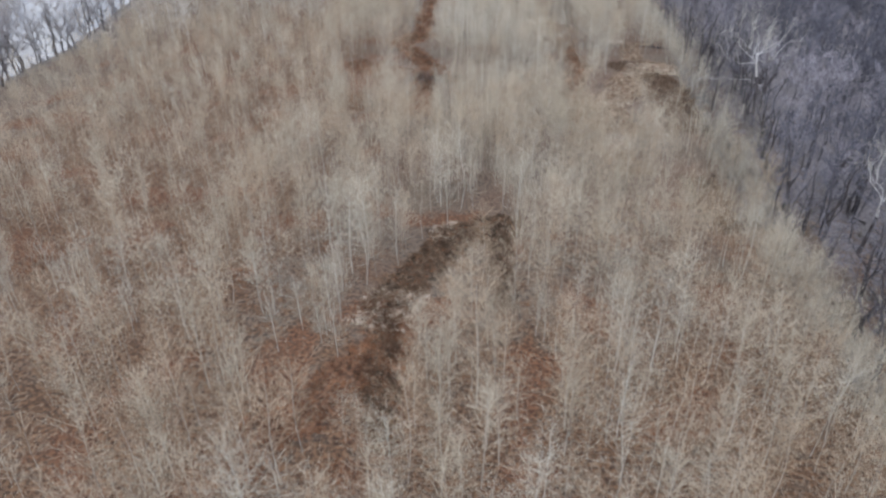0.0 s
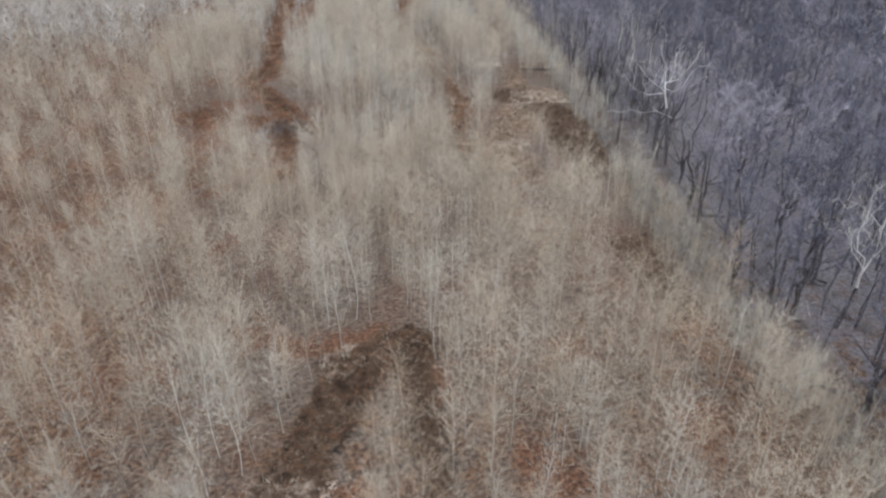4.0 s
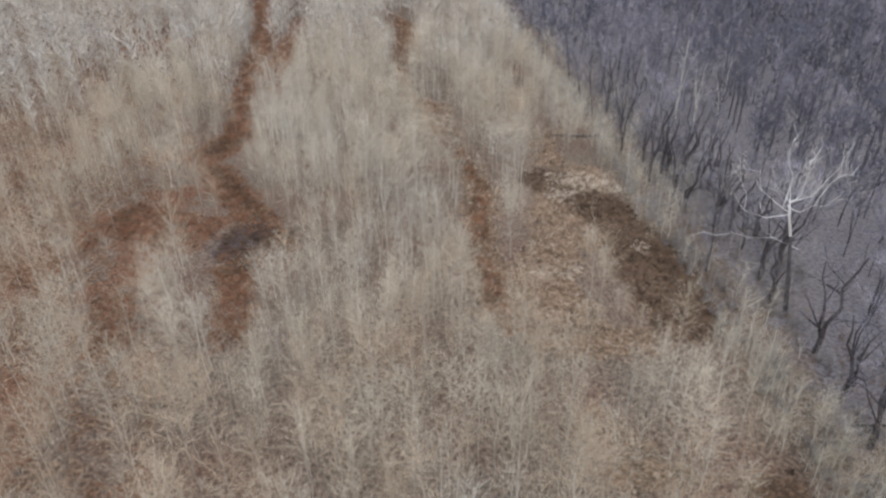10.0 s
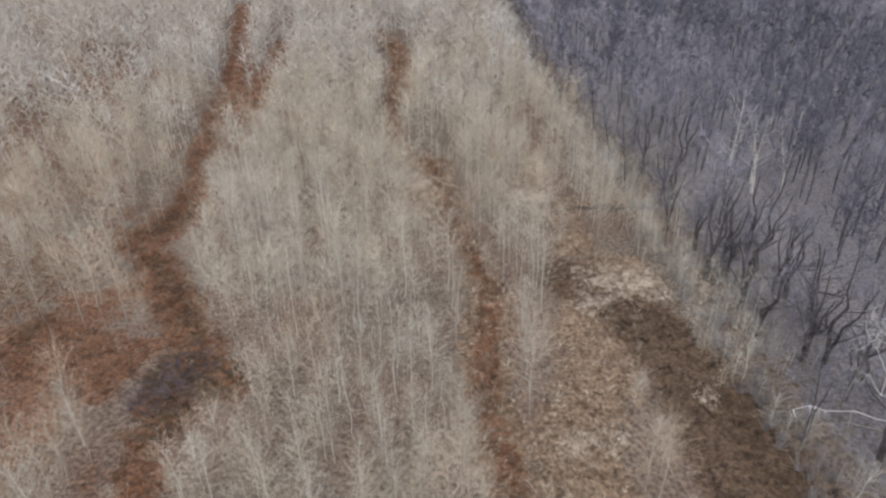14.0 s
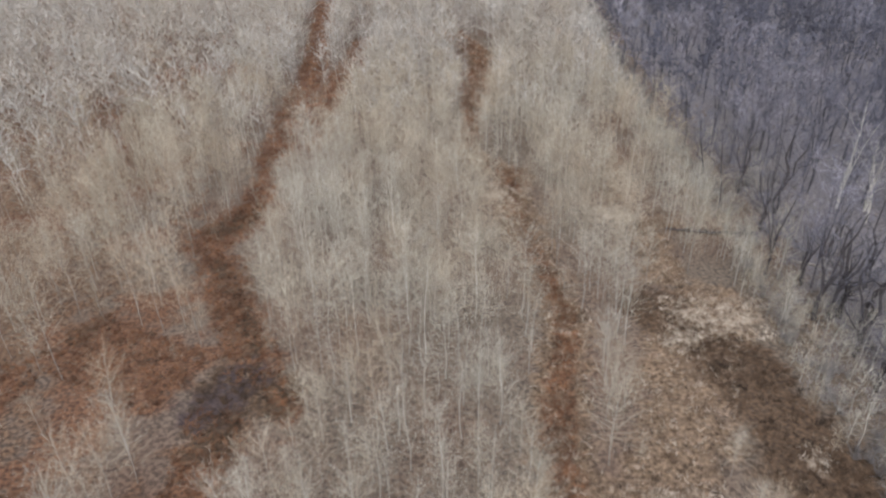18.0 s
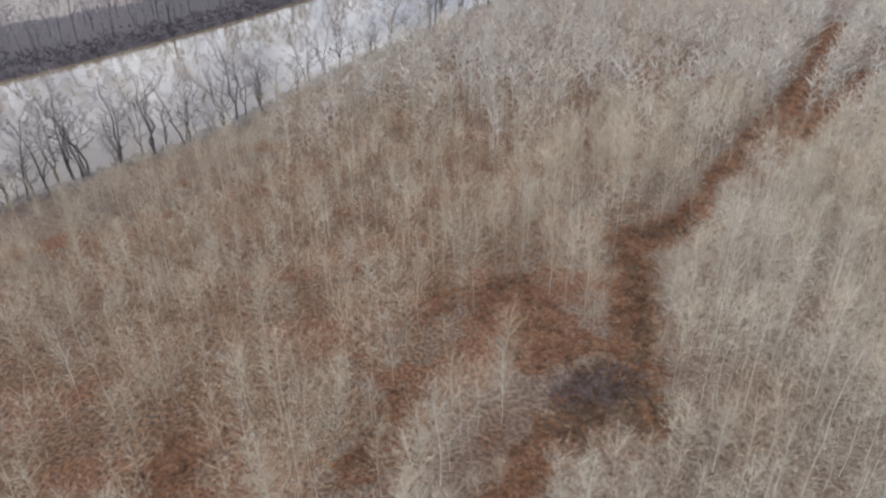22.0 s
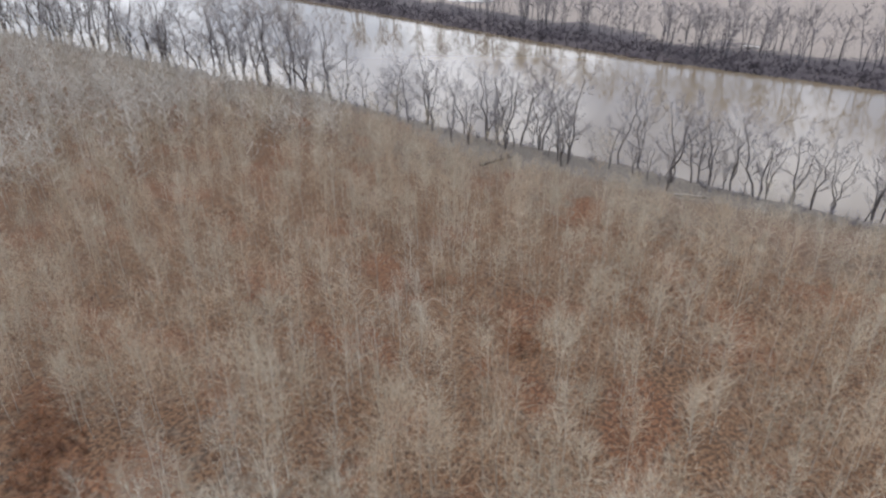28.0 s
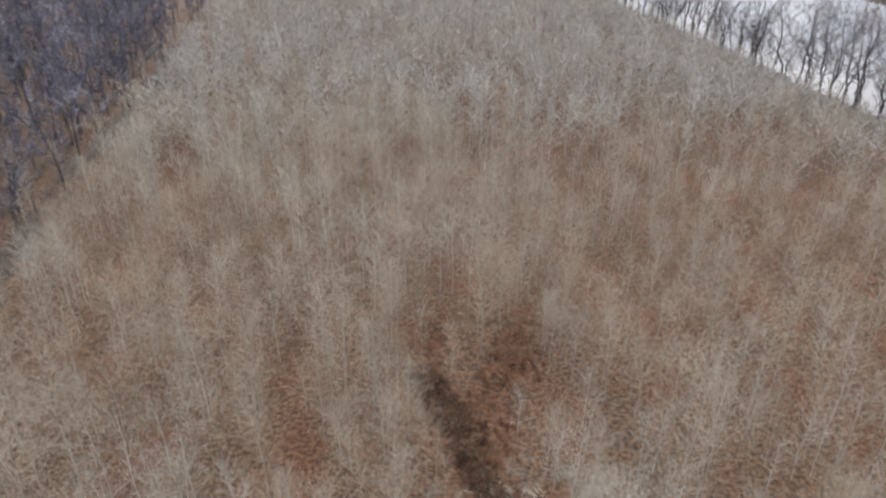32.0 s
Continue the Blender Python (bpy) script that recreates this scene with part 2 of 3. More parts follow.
TAN = [(17.5, 34, 18.3, 52, 3.6), (18.3, 52, 25, 74, 3.2), (25, 74, 24, 100, 3.0), (24, 100, 26.6, 120, 3.2), (26.6, 120, 19.5, 131, 3),
       (19.5, 131, 25, 156, 2.8), (25, 156, 34, 201, 3.6), (34, 201, 27, 230, 4), (25, 42, 25, 31, 5), (33, 53, 26, 43, 5), (36, 60, 45, 73, 6), (42, 82, 44, 96, 3.0), (44, 96, 48, 98, 2.5), (42.5, 107, 48, 130, 2.0),
       (22, 28, 33, 24, 3.5), (21, 12, 24, 4, 3.5)]
STRAW = [(42, 71.5, 48, 70.5, 3.3), (37.3, 67, 39, 67, 1.5), (21, 113, 25, 111, 2.2), (38, 101.5, 41, 101, 2.0), (25, 44, 32, 43, 0.9),
         (-22.6, -43, -22, -41, 3.1), (-14.6, -20, -13.4, -19.5, 1.8), (44, 47.5, 44.4, 46, 1.0)]
MUD = [(-20.5, 62.5, -16.5, 67.5, 3.3)]


def gap(x, y, bands, grow=0.0):
    """How far inside (positive) the nearest band the place lies."""
    best = -1e9
    for x0, y0, x1, y1, r in bands:
        dx, dy = x1 - x0, y1 - y0
        k = min(1.0, max(0.0, ((x - x0) * dx + (y - y0) * dy) / (dx * dx + dy * dy + 1e-9)))
        best = max(best, r + grow - math.hypot(x - x0 - k * dx, y - y0 - k * dy))
    return best


def rise(x, y):
    """Height of the ground: nearly flat, banks down to the river."""
    z = 0.25 * noise.noise((x * 0.05, y * 0.05, 0)) + 0.08 * noise.noise((x * 0.3, y * 0.3, 3))
    n, f = near_x(y), far_x(y)
    if x < n + 3:
        z += (-1.6) * min(1.0, (n + 3 - x) / 4)
    if f - 6 < x < n - 6:
        z -= 2.0 * min(1.0, (n - 6 - x) / 8, max(0.0, (x - f + 6) / 6))
    if x < f + 1:
        z += 1.6 * min(1.0, (f + 1 - x) / 9) + 0.9 * min(1.0, max(0.0, (f - 4 - x) / 10))
    return z


def mesh_ob(name, verts, faces, mats, parent=None, slots=None, smooth=False):
    me = bpy.data.meshes.new(name)
    verts, faces = np.asarray(verts, np.float32), np.asarray(faces, np.int32)
    k = faces.shape[1]
    me.vertices.add(len(verts))
    me.vertices.foreach_set("co", verts.ravel())
    me.loops.add(faces.size)
    me.loops.foreach_set("vertex_index", faces.ravel())
    me.polygons.add(len(faces))
    me.polygons.foreach_set("loop_start", np.arange(0, faces.size, k, dtype=np.int32))
    for m in mats:
        me.materials.append(m)
    if slots is not None:
        me.polygons.foreach_set("material_index", np.asarray(slots, np.int32))
    if smooth:
        me.polygons.foreach_set("use_smooth", np.ones(len(faces), bool))
    me.update(calc_edges=True)
    ob = new(name, me)
    if parent is not None:
        ob.parent = parent
    return ob


# ---- ground: one sheet to the horizon, finer near the walk ----
def axis(lo, hi, fine, far):
    inner = np.arange(lo, hi + fine, fine)
    out = np.geomspace(fine * 2, far, 26)
    return np.concatenate([lo - out[::-1], inner, hi + out])


def gap_np(x, y, bands):
    best = np.full(x.shape, -1e9)
    for x0, y0, x1, y1, r in bands:
        dx, dy = x1 - x0, y1 - y0
        k = np.clip(((x - x0) * dx + (y - y0) * dy) / (dx * dx + dy * dy + 1e-9), 0, 1)
        best = np.maximum(best, r - np.hypot(x - x0 - k * dx, y - y0 - k * dy))
    return best


gx, gy = axis(-330, 240, 2.4, 3800), axis(-380, 420, 3.0, 3600)
gv = np.array([(x, y, rise(x, y)) for y in gy for x in gx])
nx, ny = len(gx), len(gy)
jj, ii = np.meshgrid(np.arange(ny - 1), np.arange(nx - 1), indexing="ij")
o = (jj * nx + ii).ravel()
ground = mesh_ob("ground", gv, np.stack([o, o + 1, o + nx + 1, o + nx], 1), [M_GROUND], smooth=True)
X, Y = gv[:, 0], gv[:, 1]
N_X, F_X, E_X = np.interp(Y, NEAR_Y, NEAR_X), np.interp(Y, FAR_Y, FAR_X), np.interp(Y, EDGE_Y, EDGE_X)
SHELF = np.interp(Y, (-85, -60, -10, 15), (6, 15, 13, 6))
PATCHES = np.array([noise.noise((x * 0.05, y * 0.05, 41)) for x, y in zip(X, Y)])
weights = {
    "forest": np.clip((X - E_X - 7) / 9 + 0.5, 0, 1),
    "shelf": np.clip((N_X + SHELF - X) / 8 + 0.5, 0, 1),
    "bank": np.clip((N_X + 1.5 - X) / 2 + 0.5, 0, 1),
    "far_bank": np.clip((F_X + 1.5 - X) / 2 + 0.5, 0, 1),
    "west": np.clip((X - N_X - 12) / 25, 0, 1) * np.clip(np.maximum((-12 - X) / 40, (0 - Y) / 60), 0, 1) * 0.8,
    "field": np.clip((F_X - np.interp(Y, (20, 120), (32, 72)) - X + 16 * PATCHES) / 16 + 0.5, 0, 1),
}
WANDER = np.array([1.6 * noise.noise((x * 0.13, y * 0.13, 11)) for x, y in zip(X, Y)])
for zone, bands in (("tan", TAN), ("rust", RUST), ("brown", BROWN), ("mud", MUD), ("straw", STRAW)):
    weights[zone] = np.clip((gap_np(X, Y, bands) + WANDER) / 4.2 + (0.32 if zone == "straw" else 0.5), 0, 1)
PATCH = np.array([noise.noise((x * 0.1, y * 0.1, 21)) for x, y in zip(X, Y)])
weights["rust"] = np.maximum(weights["rust"], np.clip((-0.06 - PATCH) * 3.2, 0, 0.88) * np.clip(np.maximum((-18 - X) / 12, -Y / 12), 0, 1) * (X > N_X + 20) * (X < E_X - 2))
for zone, w in weights.items():
    ground.data.attributes.new(zone, "FLOAT", "POINT").data.foreach_set("value", w.astype(np.float32))
tagged(ground, "flat floodplain ground of brown leaf litter and dead grass", "ground", kind="structure")

# the river
ry = np.concatenate([np.linspace(-2500, -620, 8), np.arange(-600, 601, 20), np.linspace(640, 2500, 8)])
rv, rf = [], []
for i, y in enumerate(ry):
    rv += [(near_x(y) + 4, y, WATER_Z), (far_x(y) - 5, y, WATER_Z)]
    if i:
        rf.append((2 * i - 2, 2 * i, 2 * i + 1, 2 * i - 1))
river = mesh_ob("river_water", rv, rf, [M_WATER])
tagged(river, "muddy brown river water mirroring a bright overcast sky", "river", kind="structure")


# ---- trees ----
def tube(points, radii, sides):
    """A tapered tube along points: vertices and triangles."""
    v, f = [], []
    points = [Vector(p) for p in points]
    for i, (p, r) in enumerate(zip(points, radii)):
        d = (points[min(i + 1, len(points) - 1)] - points[max(i - 1, 0)]).normalized()
        a = d.orthogonal().normalized()
        b = d.cross(a)
        for k in range(sides):
            t = 2 * math.pi * k / sides
            v.append(tuple(p + (math.cos(t) * a + math.sin(t) * b) * float(r)))
        if i:
            o = (i - 1) * sides
            for k in range(sides):
                k2 = (k + 1) % sides
                f += [(o + k, o + k2, o + sides + k2), (o + k, o + sides + k2, o + sides + k)]
    return v, f


class Pile:
    """Vertices and triangles gathered for one mesh."""

    def __init__(self):
        self.v, self.f, self.n = [], [], 0

    def add(self, v, f):
        v, f = np.asarray(v, float).reshape(-1, 3), np.asarray(f, int).reshape(-1, 3)
        self.v.append(v)
        self.f.append(f + self.n)
        self.n += len(v)

    def arrays(self):
        return np.concatenate(self.v), np.concatenate(self.f)


def spikes(rng, base, way, length, width, solid):
    """Twigs: thin tapering spikes from base along way; three-sided where solid."""
    way = way / np.linalg.norm(way, axis=1, keepdims=True)
    side = np.cross(way, rng.normal(size=way.shape))
    side /= np.linalg.norm(side, axis=1, keepdims=True) + 1e-9
    up = np.cross(way, side)
    tip = base + way * length[:, None]
    w = width[:, None] / 2
    n = len(base)
    if solid:
        v = np.stack([base + side * w, base - 0.5 * side * w + 0.87 * up * w, base - 0.5 * side * w - 0.87 * up * w, tip], 1).reshape(-1, 3)
        o = 4 * np.arange(n)[:, None]
        f = np.concatenate([o + [0, 1, 3], o + [1, 2, 3], o + [2, 0, 3]])
    else:
        v = np.stack([base - side * w, base + side * w, tip], 1).reshape(-1, 3)
        f = 3 * np.arange(n)[:, None] + [0, 1, 2]
    return v, f


def bare_tree(seed, height, girth, first, spread, lift, limbs, twigs, twig_len, twig_wide, sides=4, solid=False, forks=1, lean=0.03, order2=0, bushy=0.6, upright=0.2, wiggle=0.012, rings=5):
    """A leafless tree: (trunk and limbs), (crown of twigs), each as vertices and triangles."""
    rng = np.random.default_rng(seed)
    wood, crown = Pile(), Pile()
    starts, ways, lens = [], [], []
    for s in range(forks):
        az = rng.uniform(0, 6.28) + s * 6.28 / forks
        out = lean * height if forks == 1 else rng.uniform(0.12, 0.26) * height
        split = 0.0 if forks == 1 else first * 0.8
        top = height * (1 if s == 0 else rng.uniform(0.8, 0.98))
        steps = np.linspace(0, 1, rings)
        pts = [(math.cos(az) * out * max(0, k - split) ** 1.1 + wiggle * height * rng.normal() * (0 < k < 1),
                math.sin(az) * out * max(0, k - split) ** 1.1 + wiggle * height * rng.normal() * (0 < k < 1), top * k) for k in steps]
        rad = [girth * (1.15 - k) ** 0.9 / 1.13 * (1 if s == 0 else 0.75) + 0.008 for k in steps]
        v, f = tube([(0, 0, -0.3)] + pts[1:], rad, sides)
        wood.add(v, f)
        pts = np.array(pts)
        n_l = max(3, limbs // forks)
        for i in range(n_l):
            k = first + (0.97 - first) * (i + rng.uniform(0, 0.9)) / n_l
            b = np.array([np.interp(k, steps, pts[:, c]) for c in range(3)])
            a = i * 2.4 + rng.uniform(-0.5, 0.5)
            up = lift + rng.uniform(-0.15, 0.15) + 0.35 * (k - first)
            d = np.array([math.cos(a) * math.cos(up), math.sin(a) * math.cos(up), math.sin(up)])
            q1 = (k - first) / (1 - first)
            ln = spread * (0.55 + 0.6 * math.sin(math.pi * min(1.0, 0.15 + q1 * 0.8))) * rng.uniform(0.75, 1.2)
            mid = b + d * ln * 0.55 + rng.normal(size=3) * ln * 0.06
            d2 = d + np.array([0, 0, 0.45]) + rng.normal(size=3) * 0.15
            d2 /= np.linalg.norm(d2)
            end = mid + d2 * ln * 0.5
            r0 = girth * (1.1 - k) * 0.42 + 0.008
            v, f = tube([b, mid, end], [r0, r0 * 0.6, 0.006], 3)
            wood.add(v, f)
            segs = [(b, mid), (mid, end)]
            for _ in range(order2):
                q = rng.uniform(0.3, 0.9)
                p0 = b + (mid - b) * q if rng.random() < 0.4 else mid + (end - mid) * q
                d3 = d2 + rng.normal(size=3) * 0.6
                d3 /= np.linalg.norm(d3)
                p1 = p0 + d3 * ln * rng.uniform(0.3, 0.55)
                v, f = tube([p0, p1], [r0 * 0.4, 0.008], 3)
                wood.add(v, f)
                segs.append((p0, p1))
            for p0, p1 in segs:
                starts.append(p0), ways.append(p1 - p0), lens.append(np.linalg.norm(p1 - p0))
        starts.append(pts[-2]), ways.append(pts[-1] - pts[-2]), lens.append(np.linalg.norm(pts[-1] - pts[-2]))
    starts, ways, lens = np.array(starts), np.array(ways), np.array(lens)
    pick = rng.choice(len(starts), twigs, p=lens / lens.sum())
    k = rng.uniform(0.15, 1.0, (twigs, 1)) ** 0.8
    base = starts[pick] + ways[pick] * k
    way = ways[pick] / lens[pick][:, None] + rng.normal(size=(twigs, 3)) * bushy + np.array([0, 0, upright])
    v, f = spikes(rng, base, way, twig_len * rng.uniform(0.5, 1.3, twigs), twig_wide * rng.uniform(0.7, 1.3, twigs), solid)
    crown.add(v, f)
    return wood.arrays(), crown.arrays()


def young_tree(seed, height, girth, first, spread, limbs, twigs, twig_len, twig_wide, sides, solid=False, rings=6):
    """A slim leafless planted tree: a clean pale stem, steep fine limbs from a third of its height, a haze of twigs round them."""
    rng = np.random.default_rng(seed)
    ks = np.linspace(0, 1, rings)
    lean, bow = rng.normal(size=2) * 0.03 * height, rng.normal(size=2) * 0.014 * height
    stem = np.array([(lean[0] * k * k + bow[0] * math.sin(4.5 * k), lean[1] * k * k + bow[1] * math.sin(5.2 * k), height * k - 0.3 * (k == 0)) for k in ks])
    wood = tube([tuple(p) for p in stem], [girth * (1.05 - k) ** 0.8 + 0.008 for k in ks], sides)
    k = first + (0.93 - first) * ((np.arange(limbs) + rng.uniform(0, 0.9, limbs)) / limbs) ** 0.85
    base = np.stack([np.interp(k, ks, stem[:, c]) for c in range(3)], 1)
    az = np.arange(limbs) * 2.4 + rng.uniform(-0.4, 0.4, limbs)
    q = (k - first) / (0.93 - first)
    el = 0.4 + 0.55 * q + rng.uniform(-0.3, 0.3, limbs)
    way = np.stack([np.cos(az) * np.cos(el), np.sin(az) * np.cos(el), np.sin(el)], 1)
    long = spread * (0.55 + 0.75 * np.sin(np.pi * (0.12 + 0.8 * q))) * rng.uniform(0.6, 1.2, limbs)
    crown = Pile()
    crown.add(*spikes(rng, base, way, long, np.full(limbs, 1.7 * twig_wide), solid))
    pick = rng.choice(limbs, twigs, p=long / long.sum())
    start = base[pick] + way[pick] * (long[pick] * rng.uniform(0.2, 1.0, twigs))[:, None]
    out = 0.6 * way[pick] + rng.normal(size=(twigs, 3)) * 0.55 + np.array([0, 0, 0.3])
    crown.add(*spikes(rng, start, out, twig_len * rng.uniform(0.5, 1.3, twigs), twig_wide * rng.uniform(0.7, 1.3, twigs), False))
    return (np.array(wood[0]), np.array(wood[1])), crown.arrays()


def place(arr, x, y, z, turn, size):
    c, s = math.cos(turn) * size, math.sin(turn) * size
    v = arr[0]
    return np.stack([v[:, 0] * c - v[:, 1] * s + x, v[:, 0] * s + v[:, 1] * c + y, v[:, 2] * size + z], 1), arr[1]


def stand(name, spots, kinds, mats, label, category):
    """Many trees joined: spots of x, y, size, turn, kind."""
    if not spots:
        return None
    pile, slot = Pile(), []
    for x, y, size, turn, k in spots:
        for s, arr in enumerate(kinds[k]):
            v, f = place(arr, x, y, rise(x, y), turn, size)
            pile.add(v, f)
            slot.append(np.full(len(f), s))
    v, f = pile.arrays()
    ob = mesh_ob(name, v, f, mats, slots=np.concatenate(slot))
    return tagged(ob, label, category, kind="stuff")


def tree_thing(name, arrs, mats, spot, label, category, group="", size=1.0, turn=0.0):
    root = new(name)
    for pname, arr, m in zip(("trunk", "crown"), arrs, mats):
        mesh_ob(pname, arr[0], arr[1], [m], parent=root)
    root.matrix_basis = pose(spot[0], spot[1], rise(*spot), 0, 0, math.degrees(turn)) @ Matrix.Scale(size, 4)
    return tagged(root, label, category, group)


rng = random.Random(4)
YOUNG = [young_tree(10 + i, rng.uniform(10.8, 14.2), 0.047, rng.uniform(0.18, 0.32), rng.uniform(3.0, 3.8), 62, 720, 1.0, 0.021, 3) for i in range(14)]
SLIM = [young_tree(30 + i, rng.uniform(7.8, 10.4), 0.042, rng.uniform(0.16, 0.32), rng.uniform(2.4, 3.0), 42, 280, 1.0, 0.028, 3, rings=4) for i in range(10)]
YOUNG_FAR = [young_tree(50 + i, rng.uniform(10.4, 13.4), 0.055, 0.15, rng.uniform(2.8, 3.6), 18, 68, 1.6, 0.128, 3, rings=3) for i in range(8)]
YOUNG_NEAR = [young_tree(60 + i, rng.uniform(10.8, 14.2), 0.049, rng.uniform(0.2, 0.34), rng.uniform(3.0, 3.8), 70, 860, 0.95, 0.02, 5, rings=8) for i in range(10)]
OLD = [bare_tree(80 + i, rng.uniform(14, 19), 0.15, 0.4, 4.4, 0.55, 14, 560, 1.5, 0.09, sides=4, forks=2 + i % 2, order2=1, bushy=0.95) for i in range(8)]
OLD_FAR = [bare_tree(100 + i, rng.uniform(14, 19), 0.14, 0.35, 4.8, 0.5, 6, 170, 2.1, 0.2, sides=3, forks=2, bushy=0.95) for i in range(6)]
OLD_NEAR = [bare_tree(120 + i, rng.uniform(12, 17), 0.2, 0.34, 4.0, 0.6, 16, 620, 1.3, 0.06, sides=6, forks=1 + i % 3, order2=3, lean=0.16, bushy=0.8) for i in range(10)]

FAR_BANK = [bare_tree(140 + i, rng.uniform(13, 18), 0.15, 0.3, 4.6, 0.6, 10, 190, 1.9, 0.12, sides=3, forks=1 + i % 3, order2=1, lean=0.12, wiggle=0.02) for i in range(10)]
CLEAR = BROWN + RUST + TAN + STRAW + MUD
SOUTH = [q for q in CLEAR if q[1] < 0 and q[0] < 0]
NORTH = [q for q in CLEAR if q not in SOUTH]


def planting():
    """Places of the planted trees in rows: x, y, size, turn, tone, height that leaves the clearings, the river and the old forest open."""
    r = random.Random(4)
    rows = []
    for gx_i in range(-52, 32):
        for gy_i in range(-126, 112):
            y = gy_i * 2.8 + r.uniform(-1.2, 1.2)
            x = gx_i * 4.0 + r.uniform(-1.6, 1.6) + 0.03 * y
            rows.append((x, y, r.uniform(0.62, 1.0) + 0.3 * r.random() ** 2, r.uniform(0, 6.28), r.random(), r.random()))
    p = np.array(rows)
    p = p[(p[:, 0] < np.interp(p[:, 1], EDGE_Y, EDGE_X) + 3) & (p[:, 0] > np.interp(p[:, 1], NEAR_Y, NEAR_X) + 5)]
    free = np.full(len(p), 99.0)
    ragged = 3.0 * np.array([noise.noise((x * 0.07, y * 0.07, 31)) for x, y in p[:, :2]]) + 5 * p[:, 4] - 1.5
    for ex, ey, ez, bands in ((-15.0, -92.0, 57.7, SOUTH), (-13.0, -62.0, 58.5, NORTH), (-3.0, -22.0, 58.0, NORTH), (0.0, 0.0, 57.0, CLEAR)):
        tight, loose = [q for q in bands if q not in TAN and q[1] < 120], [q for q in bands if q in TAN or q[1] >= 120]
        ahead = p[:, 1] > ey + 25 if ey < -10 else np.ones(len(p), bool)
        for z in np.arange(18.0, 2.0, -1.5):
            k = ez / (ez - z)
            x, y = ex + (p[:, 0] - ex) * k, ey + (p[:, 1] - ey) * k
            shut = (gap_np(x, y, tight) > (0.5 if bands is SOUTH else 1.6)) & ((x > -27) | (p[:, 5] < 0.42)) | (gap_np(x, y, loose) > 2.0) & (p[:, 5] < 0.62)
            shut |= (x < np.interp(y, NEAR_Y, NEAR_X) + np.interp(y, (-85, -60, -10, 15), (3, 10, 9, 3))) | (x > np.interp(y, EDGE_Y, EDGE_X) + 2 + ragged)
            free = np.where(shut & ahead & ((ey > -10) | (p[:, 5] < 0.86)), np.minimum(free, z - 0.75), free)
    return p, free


spots, slim_spots, far_spots = ({k: [] for k in range(4)} for _ in range(3))
near_spots = []
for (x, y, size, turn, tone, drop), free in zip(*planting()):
    wild = x < -26 or y < -48
    if drop < (0.12 if wild else 0.05):
        continue
    hole = gap(x, y, CLEAR, -0.2 + 1.4 * noise.noise((x * 0.13, y * 0.13, 11)) + 0.8 * noise.noise((x * 0.3, y * 0.3, 7)))
    if hole > 0:
        # a few stray saplings stand in the tracks and clearings
        if drop > (0.4 if y > 100 else (0.3 if x > 10 and y > 15 or x < -27 else 0.13)) or gap(x, y, MUD + STRAW) > 0:
            continue
        size *= 0.3 + 0.4 * tone
    # small openings between the clumps of trees
    if (x < -24 or y < 0) and noise.noise((x * 0.1, y * 0.1, 21)) < -0.26 and drop < 0.8:
        continue
    if ((x + 46) / 13) ** 2 + ((y - 182) / 17) ** 2 < 1 + 0.8 * noise.noise((x * 0.1, y * 0.1, 23)) and drop < 0.6:
        continue
    slim = x < -48
    tall = size * (9.2 if slim else 12.5)
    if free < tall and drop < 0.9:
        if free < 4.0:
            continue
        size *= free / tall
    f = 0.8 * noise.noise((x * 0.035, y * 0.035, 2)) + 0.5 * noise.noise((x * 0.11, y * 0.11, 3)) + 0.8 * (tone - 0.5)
    # grey bias of the far south, weaker in the north, paints haze as tone
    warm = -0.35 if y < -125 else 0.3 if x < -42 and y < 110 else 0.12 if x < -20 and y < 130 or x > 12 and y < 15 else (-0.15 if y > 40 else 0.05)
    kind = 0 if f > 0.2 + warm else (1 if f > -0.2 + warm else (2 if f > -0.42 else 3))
    if kind == 2 and x < -30 and turn > 3.4:
        kind = 3
    away = min(math.hypot(x, y), math.hypot(x + 15, y + 110) if y > -85 else 999, math.hypot(x + 12, y + 55) if y > -30 else 999)
    if away > 230 and drop < 0.25:
        continue
    away += 56 * (tone - 0.5)
    if -34 < x < 40 and 26 < y < 66 and len(near_spots) < 300:
        near_spots.append((x, y, size, turn, kind))
    elif -44 < x < 2 and -74 < y < -36 and len(near_spots) < 300:
        near_spots.append((x, y, size, turn, kind))
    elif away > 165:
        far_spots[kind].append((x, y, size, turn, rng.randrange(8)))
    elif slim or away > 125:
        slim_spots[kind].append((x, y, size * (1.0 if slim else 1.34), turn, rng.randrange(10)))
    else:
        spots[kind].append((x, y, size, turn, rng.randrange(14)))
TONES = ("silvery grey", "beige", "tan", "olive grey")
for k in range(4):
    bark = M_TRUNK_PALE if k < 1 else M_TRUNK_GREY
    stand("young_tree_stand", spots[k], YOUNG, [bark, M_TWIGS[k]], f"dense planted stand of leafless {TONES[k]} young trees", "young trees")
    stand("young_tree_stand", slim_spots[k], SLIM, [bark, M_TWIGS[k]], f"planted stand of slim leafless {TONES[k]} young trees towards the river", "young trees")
    stand("young_tree_stand", far_spots[k], YOUNG_FAR, [bark, M_TWIGS_HAZED[k]], f"distant haze-tinted stand of leafless {TONES[k]} young trees", "young trees")
first_young = {}
